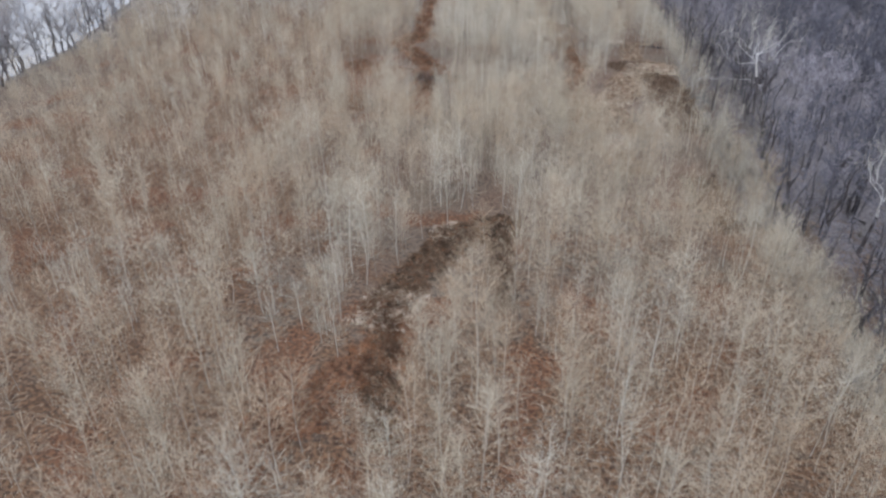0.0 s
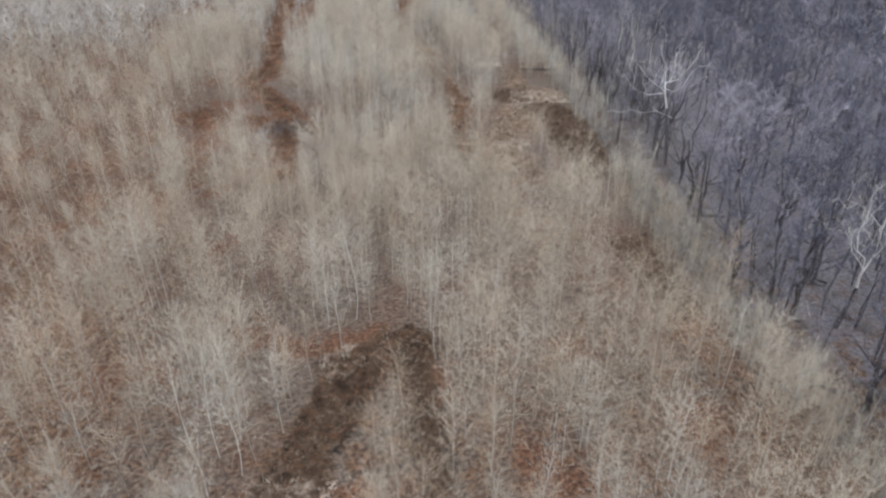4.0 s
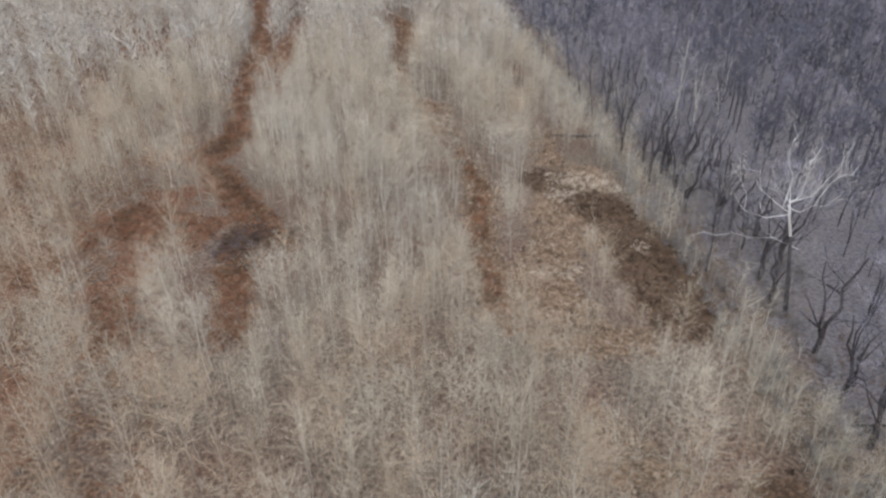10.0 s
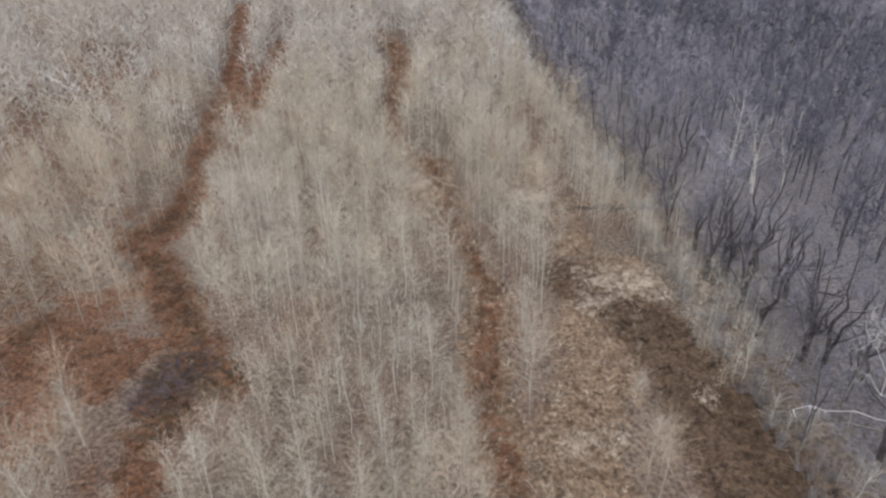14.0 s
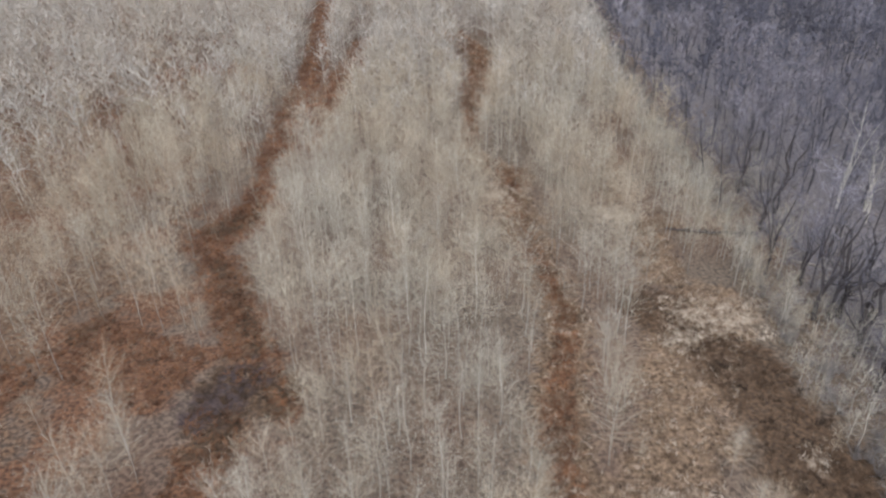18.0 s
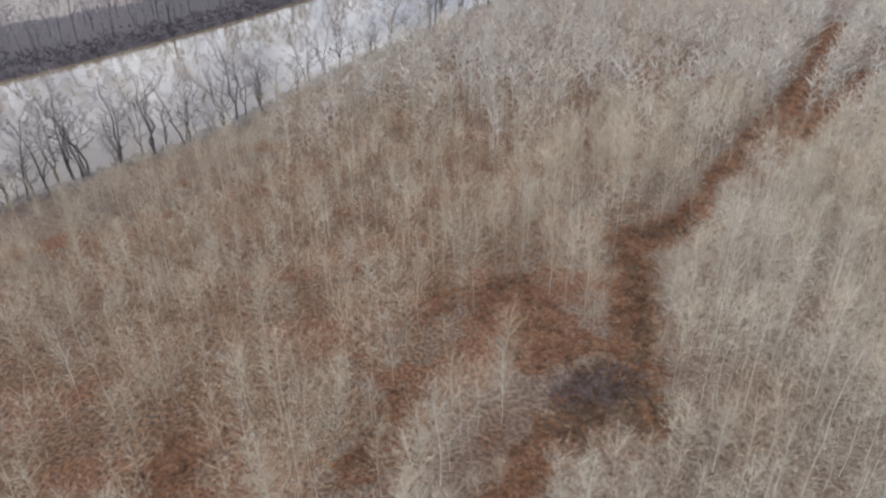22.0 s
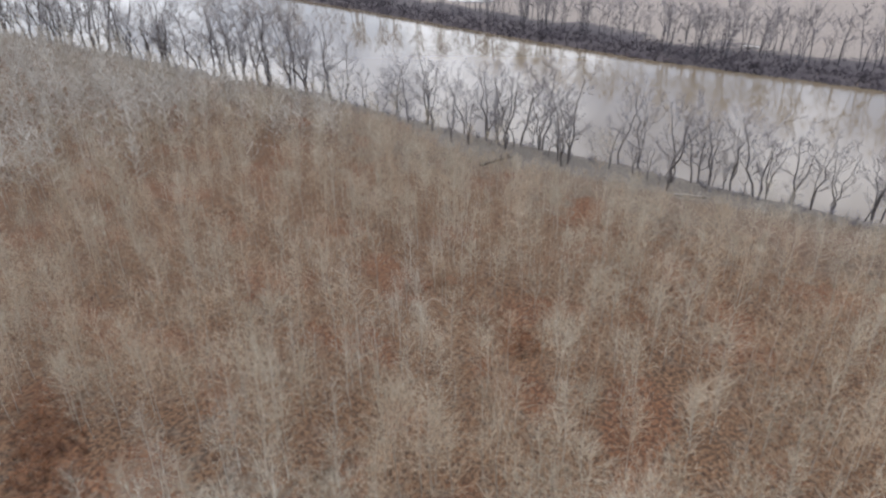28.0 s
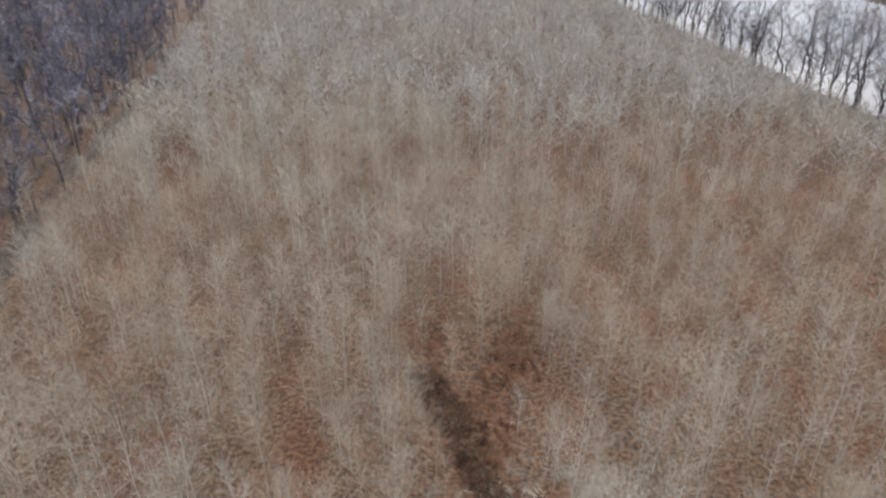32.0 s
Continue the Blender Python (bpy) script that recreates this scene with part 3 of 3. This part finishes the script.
for x, y, size, turn, k in near_spots:
    kind = (k, rng.randrange(3))
    if kind not in first_young:
        first_young[kind] = tree_thing("young_tree", YOUNG_NEAR[(2 * k + kind[1]) % 10], (M_TRUNK_PALE if k < 1 else M_TRUNK_GREY, M_TWIGS[k]), (x, y),
                                       f"leafless {TONES[k]} young tree with a pale slim trunk", "tree", "planted young trees", size, turn)
    else:
        copy_thing(first_young[kind], pose(x, y, rise(x, y), 0, 0, math.degrees(turn)) @ Matrix.Scale(size, 4))

# old dark forest
old_spots, old_far, old_near = [], [], []
for gx_i in range(0, 48):
    for gy_i in range(-66, 80):
        y = gy_i * 6.0 + rng.uniform(-2.6, 2.6)
        x = edge_x(y) + 2.5 + gx_i * 6.0 + rng.uniform(-2.6, 2.6)
        size, turn, drop = rng.uniform(0.72, 1.12), rng.uniform(0, 6.28), rng.random()
        if math.hypot(x - 55, y - 25) < 6 or drop < 0.05:
            continue
        if gx_i < 2 and drop < 0.3:
            continue
        if y > 330 or y < -330 or x > y + 125 and gx_i > (5 if y > -60 else 13):
            continue
        if gx_i < (4 if y > 15 else 1) and -55 < y < 96 and drop < (0.94 if y > 15 and gx_i < 3 else 0.6):
            continue
        if gx_i == 0 and -80 < y < 130:
            old_near.append((x, y, size, turn))
        elif gx_i < 10 and -70 < y < 130:
            old_spots.append((x, y, size, turn, rng.randrange(8)))
        elif gx_i < 34 or abs(y) < 150:
            old_far.append((x, y, size, turn, rng.randrange(6)))


def crown_tone(q):
    """0 dark, 1 middling, 2 light: clumps of alike trees with strays among them."""
    f = noise.noise((q[0] * 0.04, q[1] * 0.04, 6)) + 0.9 * noise.noise((q[0] * 0.9, q[1] * 0.9, 8))
    return 0 if f < 0.02 else (1 if f < 0.32 else 2)


for tone, (m, word) in enumerate(((M_TWIG_DARK, "dark blue-grey"), (M_TWIG_MID, "slate-grey"), (M_TWIG_PURPLE, "lighter purple-grey"))):
    stand("forest_trees", [q for q in old_spots if crown_tone(q) == tone], OLD, [M_TRUNK_FOREST, m], f"old leafless forest with {word} crowns", "forest")
    stand("forest_trees", [q for q in old_far if crown_tone(q) == tone], OLD_FAR, [M_TRUNK_FOREST, m], f"distant leafless forest with {word} crowns", "forest")
# the trees that stand free along the edge
EDGE_TREES = [(53.4, 17), (50.8, 9), (48.5, 1.6), (60.6, 50.6), (63.2, 67.2), (57.2, 68.8), (57.9, 61.4), (59.3, 68.6), (65, 56.4), (63.3, 44.6), (67.2, 74),
              (65.4, 61.8), (61.3, 48.3), (45.3, -22), (43.8, -42.8), (43, -48.7), (38.4, -51.8), (45.5, -13.6), (47.6, -24.2), (60, 34), (62, 12), (58, -6), (56, -16), (54, -38)]
EDGE_KINDS = [bare_tree(180 + i, rng.uniform(10, 14), 0.3, 0.22, 4.6, 0.5, 11, 420, 1.4, 0.04, sides=6, forks=2 + i % 2, order2=4, lean=0.2, wiggle=0.022, rings=7) for i in range(6)]
n_wild = len(old_near)
old_near += [(x, y, rng.uniform(0.95, 1.3), rng.uniform(0, 6.28)) for x, y in EDGE_TREES]
edge_rng = random.Random(9)
for i in range(12):
    y = 28 + 7.0 * i + edge_rng.uniform(-1.5, 1.5)
    old_near.append((edge_x(y) + edge_rng.uniform(5, 15), y, edge_rng.uniform(0.8, 1.15), edge_rng.uniform(0, 6.28)))
for i, (x, y, size, turn) in enumerate(old_near):
    tree_thing("forest_tree", OLD_NEAR[i % 10] if i < n_wild else EDGE_KINDS[i % 6], (M_TRUNK_DARK, M_TWIG_MID), (x, y), "dark leafless tree at the edge of the old forest", "tree", "forest edge trees", size, turn)

for x, y in ((80, 92), (82, 95.5), (84.5, 90), (78.5, 97.5), (104, 121)):
    tree_thing("pale_forest_tree", OLD_NEAR[int(x) % 10], (M_TRUNK_PALE, M_TWIG_PURPLE), (x, y), "pale-stemmed leafless tree among the dark forest", "tree", "pale forest trees", rng.uniform(0.9, 1.15), rng.uniform(0, 6.28))

# trees on both river banks
BANK_TREES = [(-149, -43), (-149, -39), (-142, -35), (-148, -25), (-146, -20.5), (-140, -12.5), (-143.4, -7.4), (-143.3, -5.3), (-141.9, -1), (-139.8, 3.4), (-141.3, 10.6),
              (-137.8, 24.1), (-135.1, 25.1), (-136.8, 27), (-139, 42.8), (-137.2, 46.4), (-135.9, 55.3), (-133.4, 57.7), (-132.3, 61), (-133, 65.7), (-134, 71.8), (-133.7, 75),
              (-134, 83), (-131, 89.5), (-132.4, 99.4), (-131.9, 115), (-130, 122), (-163, -105), (-158, -86.3), (-153, -74.5), (-151, -63.7), (-149, -57), (-145, -50.6), (-149, -48.3)]
bank_sites = [(x, y, rng.uniform(0.85, 1.2)) for x, y in BANK_TREES]
for lo, hi, step in ((-330, -108, 2.6), (-104, 118, 3.6), (120, 300, 4.5)):
    y = lo
    while y < hi:
        y += step * rng.uniform(0.4, 1.5)
        bank_sites.append((near_x(y) + rng.uniform(0.5, 11 if -80 < y < -4 else 5.5), y, rng.choice((0.45, 0.6, 0.8, 1.0, 1.15)) * (0.75 if -104 < y < 118 else (1.25 if y < -108 else 1.0))))
BANK = [bare_tree(160 + i, rng.uniform(14, 18), 0.24, 0.25, 5.8, 0.5, 14, 760, 1.6, 0.048, sides=5, forks=1 + i % 3, order2=4, lean=0.3, bushy=0.85, wiggle=0.022, rings=7) for i in range(9)]
for i, (x, y, size) in enumerate(bank_sites):
    tree_thing("bank_tree", BANK[i % 9], (M_TRUNK_BANK, M_TWIG_BANK), (x, y), "dark leafless tree leaning on the river bank", "tree", "near bank trees", size, rng.uniform(0, 6.28))
far_bank = []
y = -330.0
while y < 420:
    y += rng.uniform(1.2, 5.5)
    far_bank.append((far_x(y) - rng.choice((6, 9, 14, 20, 24, 28)) - rng.uniform(0, 4), y, rng.choice((0.4, 0.55, 0.8, 0.95, 1.1, 1.2)), rng.uniform(0, 6.28), rng.randrange(10)))
for i in range(230):
    y = rng.uniform(45, 340) if i < 150 else rng.uniform(-150, 40)
    far_bank.append((far_x(y) - rng.uniform(8, 95 if i < 150 else 34), y, rng.uniform(0.6, 1.15), rng.uniform(0, 6.28), rng.randrange(10)))
stand("far_bank_trees", far_bank, FAR_BANK, [M_TRUNK_FOREST, M_TWIG_BANK], "row of leafless trees on the far river bank", "trees")


# ---- white-barked sycamores at the forest edge ----
def sycamore(seed, spot, fork, lean, arms, low_limb=None):
    """Grey lower trunk, white limbs from the fork, fine pale crown. arms: end points over the fork."""
    r = np.random.default_rng(seed)
    root = new("sycamore")
    top = Vector((lean[0], lean[1], fork))
    mid_way = top * 0.7 + Vector((0.2, -0.15, 0))
    mesh_ob("trunk", *tube([(0, 0, -0.4), top * 0.33 + Vector((0.15, -0.1, 0)), mid_way], [0.38, 0.28, 0.2], 8), [M_TRUNK_DARK], root)
    stem = mesh_ob("upper_stem", *tube([mid_way - top * 0.01, top * 0.86, top], [0.2, 0.16, 0.12], 8), [M_WHITE], root)
    stem["label"] = "white-barked upper stem"
    starts, ways = [], []

    def grow(p, d, ln, rad, level):
        d = d.normalized()
        bend = Vector(tuple(r.normal(size=3) * 0.36))
        mid = p + (d + bend) * ln * 0.5
        end = mid + (d - 0.8 * bend + Vector((0, 0, 0.2))) * ln * 0.5
        kink = Vector(tuple(r.normal(size=3) * 0.05 * ln))
        white.add(*tube([p, p.lerp(mid, 0.5) + kink, mid, mid.lerp(end, 0.5) - kink, end], [rad, rad * 0.85, rad * 0.7, rad * 0.56, rad * 0.4], 6 if level < 2 else 4))
        starts.extend([np.array(p), np.array(mid)])
        ways.extend([np.array(mid - p), np.array(end - mid)])
        if level < 3:
            for k in range((3, 3, 3)[level]):
                q = p.lerp(mid, 0.6) if k == 0 else (mid if k == 1 else mid.lerp(end, 0.5 + 0.2 * k))
                d2 = d + Vector(tuple(r.normal(size=3) * 0.55)) + Vector((0, 0, 0.12))
                grow(q, d2, ln * r.uniform(0.4, 0.66), rad * 0.5, level + 1)

    for ax, ay, az, rad in arms:
        way, rad = Vector((ax, ay, az)) * 0.62, rad * 0.47
        white = Pile()
        grow(mid_way.lerp(top, r.uniform(0.55, 1.0)), way, way.length, rad, 0)
        mesh_ob("limb", *white.arrays(), [M_WHITE], root)
    starts, ways = np.array(starts), np.array(ways)
    lens = np.linalg.norm(ways, axis=1)
    n = 420
    pick = r.choice(len(starts), n)
    base = starts[pick] + ways[pick] * r.uniform(0.2, 1, (n, 1))
    v, f = spikes(r, base, ways[pick] / lens[pick][:, None] + r.normal(size=(n, 3)) * 0.5, 1.1 * r.uniform(0.5, 1.3, n), np.full(n, 0.026), True)
    mesh_ob("crown", v, f, [M_TWIGS[0]], root)
    if low_limb:
        pile = Pile()
        pts = [Vector(p) for p in low_limb]
        pile.add(*tube(pts, np.linspace(0.07, 0.03, len(pts)), 5))
        for k in range(1, len(pts)):
            pile.add(*tube([pts[k], pts[k] + Vector((-1.2, 0.5 - 0.4 * k, 0.9))], [0.06, 0.015], 4))
        limb = mesh_ob("low_limb", *pile.arrays(), [M_WHITE], root)
        limb["label"] = "long white low limb"
    root.matrix_basis = pose(spot[0], spot[1], rise(*spot))
    return tagged(root, "tall leafless sycamore with bright white upper limbs", "tree", "sycamores")


sycamore(3, (55, 25), 16.0, (-0.8, 4.0), [(-10, 1.5, 5.5, 0.15), (-7, 2.5, 8.5, 0.14), (-2.5, 1, 9.5, 0.2), (2, 0, 9.5, 0.18), (9, -1.5, 7.5, 0.19), (5, 2, 6, 0.13), (11, 1, 5.5, 0.16)],
         low_limb=[(0.8, 2.0, 9.3), (-1.6, 4.2, 10.2), (-3.6, 6.5, 9.2), (-5.2, 7.6, 9.6), (-7.0, 9.1, 8.6), (-8.4, 9.8, 9.0), (-9.8, 10.2, 8.4)])
sycamore(5, (51.5, -28), 10.0, (0.2, -1.0), [(-4.5, 0.5, 9, 0.15), (-2.0, 1, 13, 0.19), (4.0, 0, 14, 0.2), (7.0, -1, 10, 0.14)])
sycamore(7, (143, 72), 13.0, (0.5, 0.5), [(-5, 0, 7, 0.17), (0, 1, 10, 0.18), (5, 0, 8, 0.17)])


# ---- fallen trees ----
def log(name, a, b, radius, m, label, branches=3):
    r = random.Random(int(a[0] * 7))
    a, b = Vector((*a, rise(*a) + radius * 0.8)), Vector((*b, rise(*b) + radius * 0.9))
    root = new(name)
    root.matrix_basis = pose(a.x, a.y, a.z)
    d = b - a
    mid = d * 0.5 + Vector((-d.y, d.x, 0)) * 0.04
    mesh_ob("trunk", *tube([Vector((0, 0, 0)), mid, d], [radius, radius * 0.8, radius * 0.35], 7), [m], root)
    for k in range(branches):
        p = mid.lerp(d, r.uniform(0, 0.8))
        e = p + Vector((r.uniform(-1.5, 1.5), r.uniform(-1.5, 1.5), r.uniform(0.4, 1.6)))
        mesh_ob("branch", *tube([p, p.lerp(e, 0.5) + Vector((0, 0, 0.15)), e], [radius * 0.4, radius * 0.28, 0.02], 5), [m], root)
    return tagged(root, label, "fallen tree", "fallen trees")


log("fallen_log", (61, 91.5), (47, 95), 0.3, M_TRUNK_DARK, "dark fallen trunk lying across the clearing edge", 4)
log("fallen_log", (-132.8, -52), (-140, -47.2), 0.4, M_TRUNK_DARK, "dark fallen trunk on the river shelf", 4)
log("fallen_log", (-134, -11), (-134.6, -4.5), 0.25, M_TRUNK_GREY, "grey fallen trunk on the river shelf", 2)
log("uprooted_stump", (39.6, -25.4), (42.2, -25.7), 0.38, M_TRUNK_DARK, "dark uprooted stump with broken roots at the forest edge", 8)["category"] = "stump"
log("fallen_log", (39.7, -34.5), (43, -40), 0.22, M_TRUNK_DARK, "dark fallen trunk in the forest edge", 3)


# ---- grass, brush and shrubs ----
def tufts(name, spots, blades, length, width, m, label, category, seed, spread=0.9):
    """Tufts of dry blades on spots of x, y: one mesh."""
    r = np.random.default_rng(seed)
    p = np.array([(x, y, rise(x, y)) for x, y in spots])
    base = np.repeat(p, blades, 0) + r.normal(size=(len(p) * blades, 3)) * (0.12, 0.12, 0)
    way = r.normal(size=base.shape) * (spread, spread, 0.2) + (0, 0, 0.8)
    way[:, 2] = np.abs(way[:, 2]) + 0.1
    v, f = spikes(r, base, way, length * r.uniform(0.5, 1.3, len(base)), width * r.uniform(0.7, 1.3, len(base)), False)
    return tagged(mesh_ob(name, v, f, [m]), label, category, kind="stuff")


def inside(bands, density, seed):
    r, out = random.Random(seed), []
    for x0, y0, x1, y1, w in bands:
        ln = math.hypot(x1 - x0, y1 - y0)
        for _ in range(int((ln + 1.6 * w) * 2 * w * density)):
            k = r.uniform(-0.8 * w, ln + 0.8 * w) / (ln + 1e-9)
            s = r.uniform(-1, 1) * w
            out.append((x0 + (x1 - x0) * k - (y1 - y0) / (ln + 1e-9) * s, y0 + (y1 - y0) * k + (x1 - x0) / (ln + 1e-9) * s))
    return out


tufts("dry_brush", inside(BROWN + BROWN[:4], 1.5, 1), 10, 0.85, 0.06, M_TUFT["brown"], "dark brown dry brush in the clearings", "brush", 11)
tufts("dry_grass", inside(RUST, 1.7, 2), 10, 0.8, 0.06, M_TUFT["rust"], "rust-coloured dead grass along the tracks", "grass", 12)
tufts("dry_brush", inside([q for q in RUST if q[1] < 100], 0.5, 9), 8, 0.9, 0.06, M_TUFT["brown"], "dark brush stems among the rust-coloured grass", "brush", 22)
tufts("dry_grass", inside(RUST, 0.45, 10), 7, 0.8, 0.06, M_TUFT["tan"], "pale grass clumps among the rust-coloured grass", "grass", 23)
tufts("dry_grass", inside(TAN, 1.3, 3), 10, 0.75, 0.06, M_TUFT["tan"], "tan dead grass in the clearings", "grass", 13)
tufts("dry_grass", inside(BROWN[:4], 0.9, 8), 8, 0.75, 0.06, M_TUFT["tan"], "tan dead grass mixed into the dark brush", "grass", 21)
tufts("dry_grass", inside([(*q[:4], 0.6 * q[4]) for q in TAN[:6]] + BROWN[:3], 0.8, 12), 8, 0.8, 0.06, M_TUFT["rust"], "orange-brown dead grass along the paler track", "grass", 24)
tufts("dry_brush", inside(TAN, 1.1, 5), 6, 0.8, 0.06, M_TUFT["brown"], "brown brush stems among the tan grass", "brush", 19)
tufts("pale_grass", inside(TAN, 0.5, 6), 7, 0.8, 0.06, M_TUFT["straw"], "scattered pale grass clumps in the clearings", "grass", 20)
tufts("flattened_straw", inside([(*q[:4], q[4] * 1.5) for q in STRAW], 3.2, 4), 6, 0.7, 0.07, M_TUFT["straw"], "bleached flattened straw patches", "grass", 14, spread=1.6)
under = []
while len(under) < 17000:
    x, y = rng.uniform(-150, 60), rng.uniform(-200, 230)
    if near_x(y) + 6 < x < edge_x(y) + 2 and gap(x, y, MUD + STRAW) < 0:
        under.append((x, y))
tufts("undergrowth", under, 6, 0.8, 0.05, M_TUFT["dry"], "dry brown undergrowth between the young trees", "undergrowth", 15)
shrub = []
for i in range(6500):
    y = rng.uniform(-340, 400)
    shrub.append((far_x(y) - 1 - abs(rng.gauss(0, 10)), y))
tufts("bank_shrubs", shrub, 14, 1.7, 0.11, M_TWIG_SHRUB, "low purple-brown shrubs on the far river bank", "shrubs", 16, spread=0.7)
shrub = []
for i in range(350):
    y = rng.uniform(-300, 280)
    shrub.append((near_x(y) + rng.uniform(0, 6), y))
tufts("bank_shrubs", shrub, 22, 2.2, 0.06, M_TWIG_BANK, "thin grey-brown shrubs on the near river bank", "shrubs", 17, spread=0.6)
shrub = []
for i in range(1000):
    y = rng.uniform(-260, 300)
    shrub.append((edge_x(y) + rng.choice((0, 1, 3, 9, 16)) + rng.uniform(-1, 1), y))
tufts("forest_edge_shrubs", shrub, 34, 3.0, 0.06, M_TWIG_EDGE, "thin grey shrubs and saplings along the forest edge", "shrubs", 18, spread=0.45)

litter = []
while len(litter) < 1900:
    y = rng.uniform(-110, 150)
    litter.append((edge_x(y) + rng.uniform(1, 34), y))
tufts("forest_brush", litter, 9, 0.9, 0.05, M_TWIG_EDGE, "low grey-brown brush on the forest floor", "brush", 27, spread=1.0)
litter = []
while len(litter) < 2600:
    y = rng.uniform(-110, 150)
    litter.append((edge_x(y) + rng.uniform(-2, 16), y))
tufts("dry_grass", litter, 8, 0.9, 0.05, M_TUFT["dry"], "dull dry grass along the forest edge", "grass", 28)

# ---- river and far bank details ----
log("driftwood_snag", (-216, 80), (-219, 82.5), 0.16, M_TRUNK_DARK, "dark dead branch standing out of the river", 4)["category"] = "driftwood"
tree_thing("pale_sapling", YOUNG_NEAR[3], (M_WHITE, M_TWIGS[0]), (-226, 82), "thin pale leafless sapling on the far river bank", "tree", "", 0.9, 0.4)
hv, hf = [], []
for k in range(28):
    t = 2 * math.pi * k / 28
    w = 1 + 0.25 * noise.noise((math.cos(t) * 1.3, math.sin(t) * 1.3, 5))
    hv.append((-330 + 7 * w * math.cos(t), -138 + 13 * w * math.sin(t), rise(-330, -138) + 0.16))
hv.append((-330, -138, rise(-330, -138) + 0.16))
hf = [(k, (k + 1) % 28, 28) for k in range(28)]
tagged(mesh_ob("flooded_hollow", hv, hf, [M_WATER]), "shallow pale pool of flood water in the far field", "pool", kind="structure")
bm = bmesh.new()
bmesh.ops.create_icosphere(bm, subdivisions=3, radius=1.0)
for v in bm.verts:
    v.co *= 1 + 0.3 * noise.noise(v.co * 2.2)
    v.co = Vector((v.co.x * 0.9, v.co.y * 3.2, v.co.z * 0.5))
me = bpy.data.meshes.new("debris_heap")
bm.to_mesh(me)
bm.free()
me.materials.append(M_WHITE)
heap = new("debris_heap", me)
heap.matrix_basis = pose(-272.5, -5, rise(-272.5, -5) + 0.25)
tagged(heap, "pale bleached heap of flood debris beside the field", "debris")

EDGE_SAPLING = [young_tree(220 + i, rng.uniform(5.5, 9.0), 0.045, 0.15, rng.uniform(1.9, 2.6), 30, 130, 0.9, 0.034, 3, rings=4) for i in range(8)]
pale_saplings, dull_saplings = [], []
for i in range(620):
    y = rng.uniform(-85, 135)
    off = rng.uniform(-4, 14 if y > 22 else 3.5)
    spot = (edge_x(y) + off, y, rng.uniform(0.4, 1.0) * (1.0 if off > 0 else 0.8), rng.uniform(0, 6.28), rng.randrange(8))
    if gap(spot[0], y, BROWN + STRAW, -1.0) < 0:
        (pale_saplings if rng.random() < 0.85 - 0.07 * max(0, off) else dull_saplings).append(spot)
stand("edge_saplings", pale_saplings, EDGE_SAPLING, [M_TRUNK_PALE, M_TWIGS[0]], "thin pale leafless saplings in front of the forest edge", "saplings")
stand("edge_saplings", dull_saplings, EDGE_SAPLING, [M_TRUNK_GREY, M_TWIG_EDGE], "thin grey leafless saplings under the forest edge", "saplings")
for i in range(26):
    y = rng.uniform(-60, 95)
    x = edge_x(y) + rng.uniform(3, 20)
    a, ln = rng.uniform(0, 6.28), rng.uniform(2.5, 7)
    log("fallen_branch", (x, y), (x + ln * math.cos(a), y + ln * math.sin(a)), rng.uniform(0.08, 0.2), M_TRUNK_DARK if i % 3 else M_TRUNK_GREY, "dead fallen branch on the forest floor", 2)
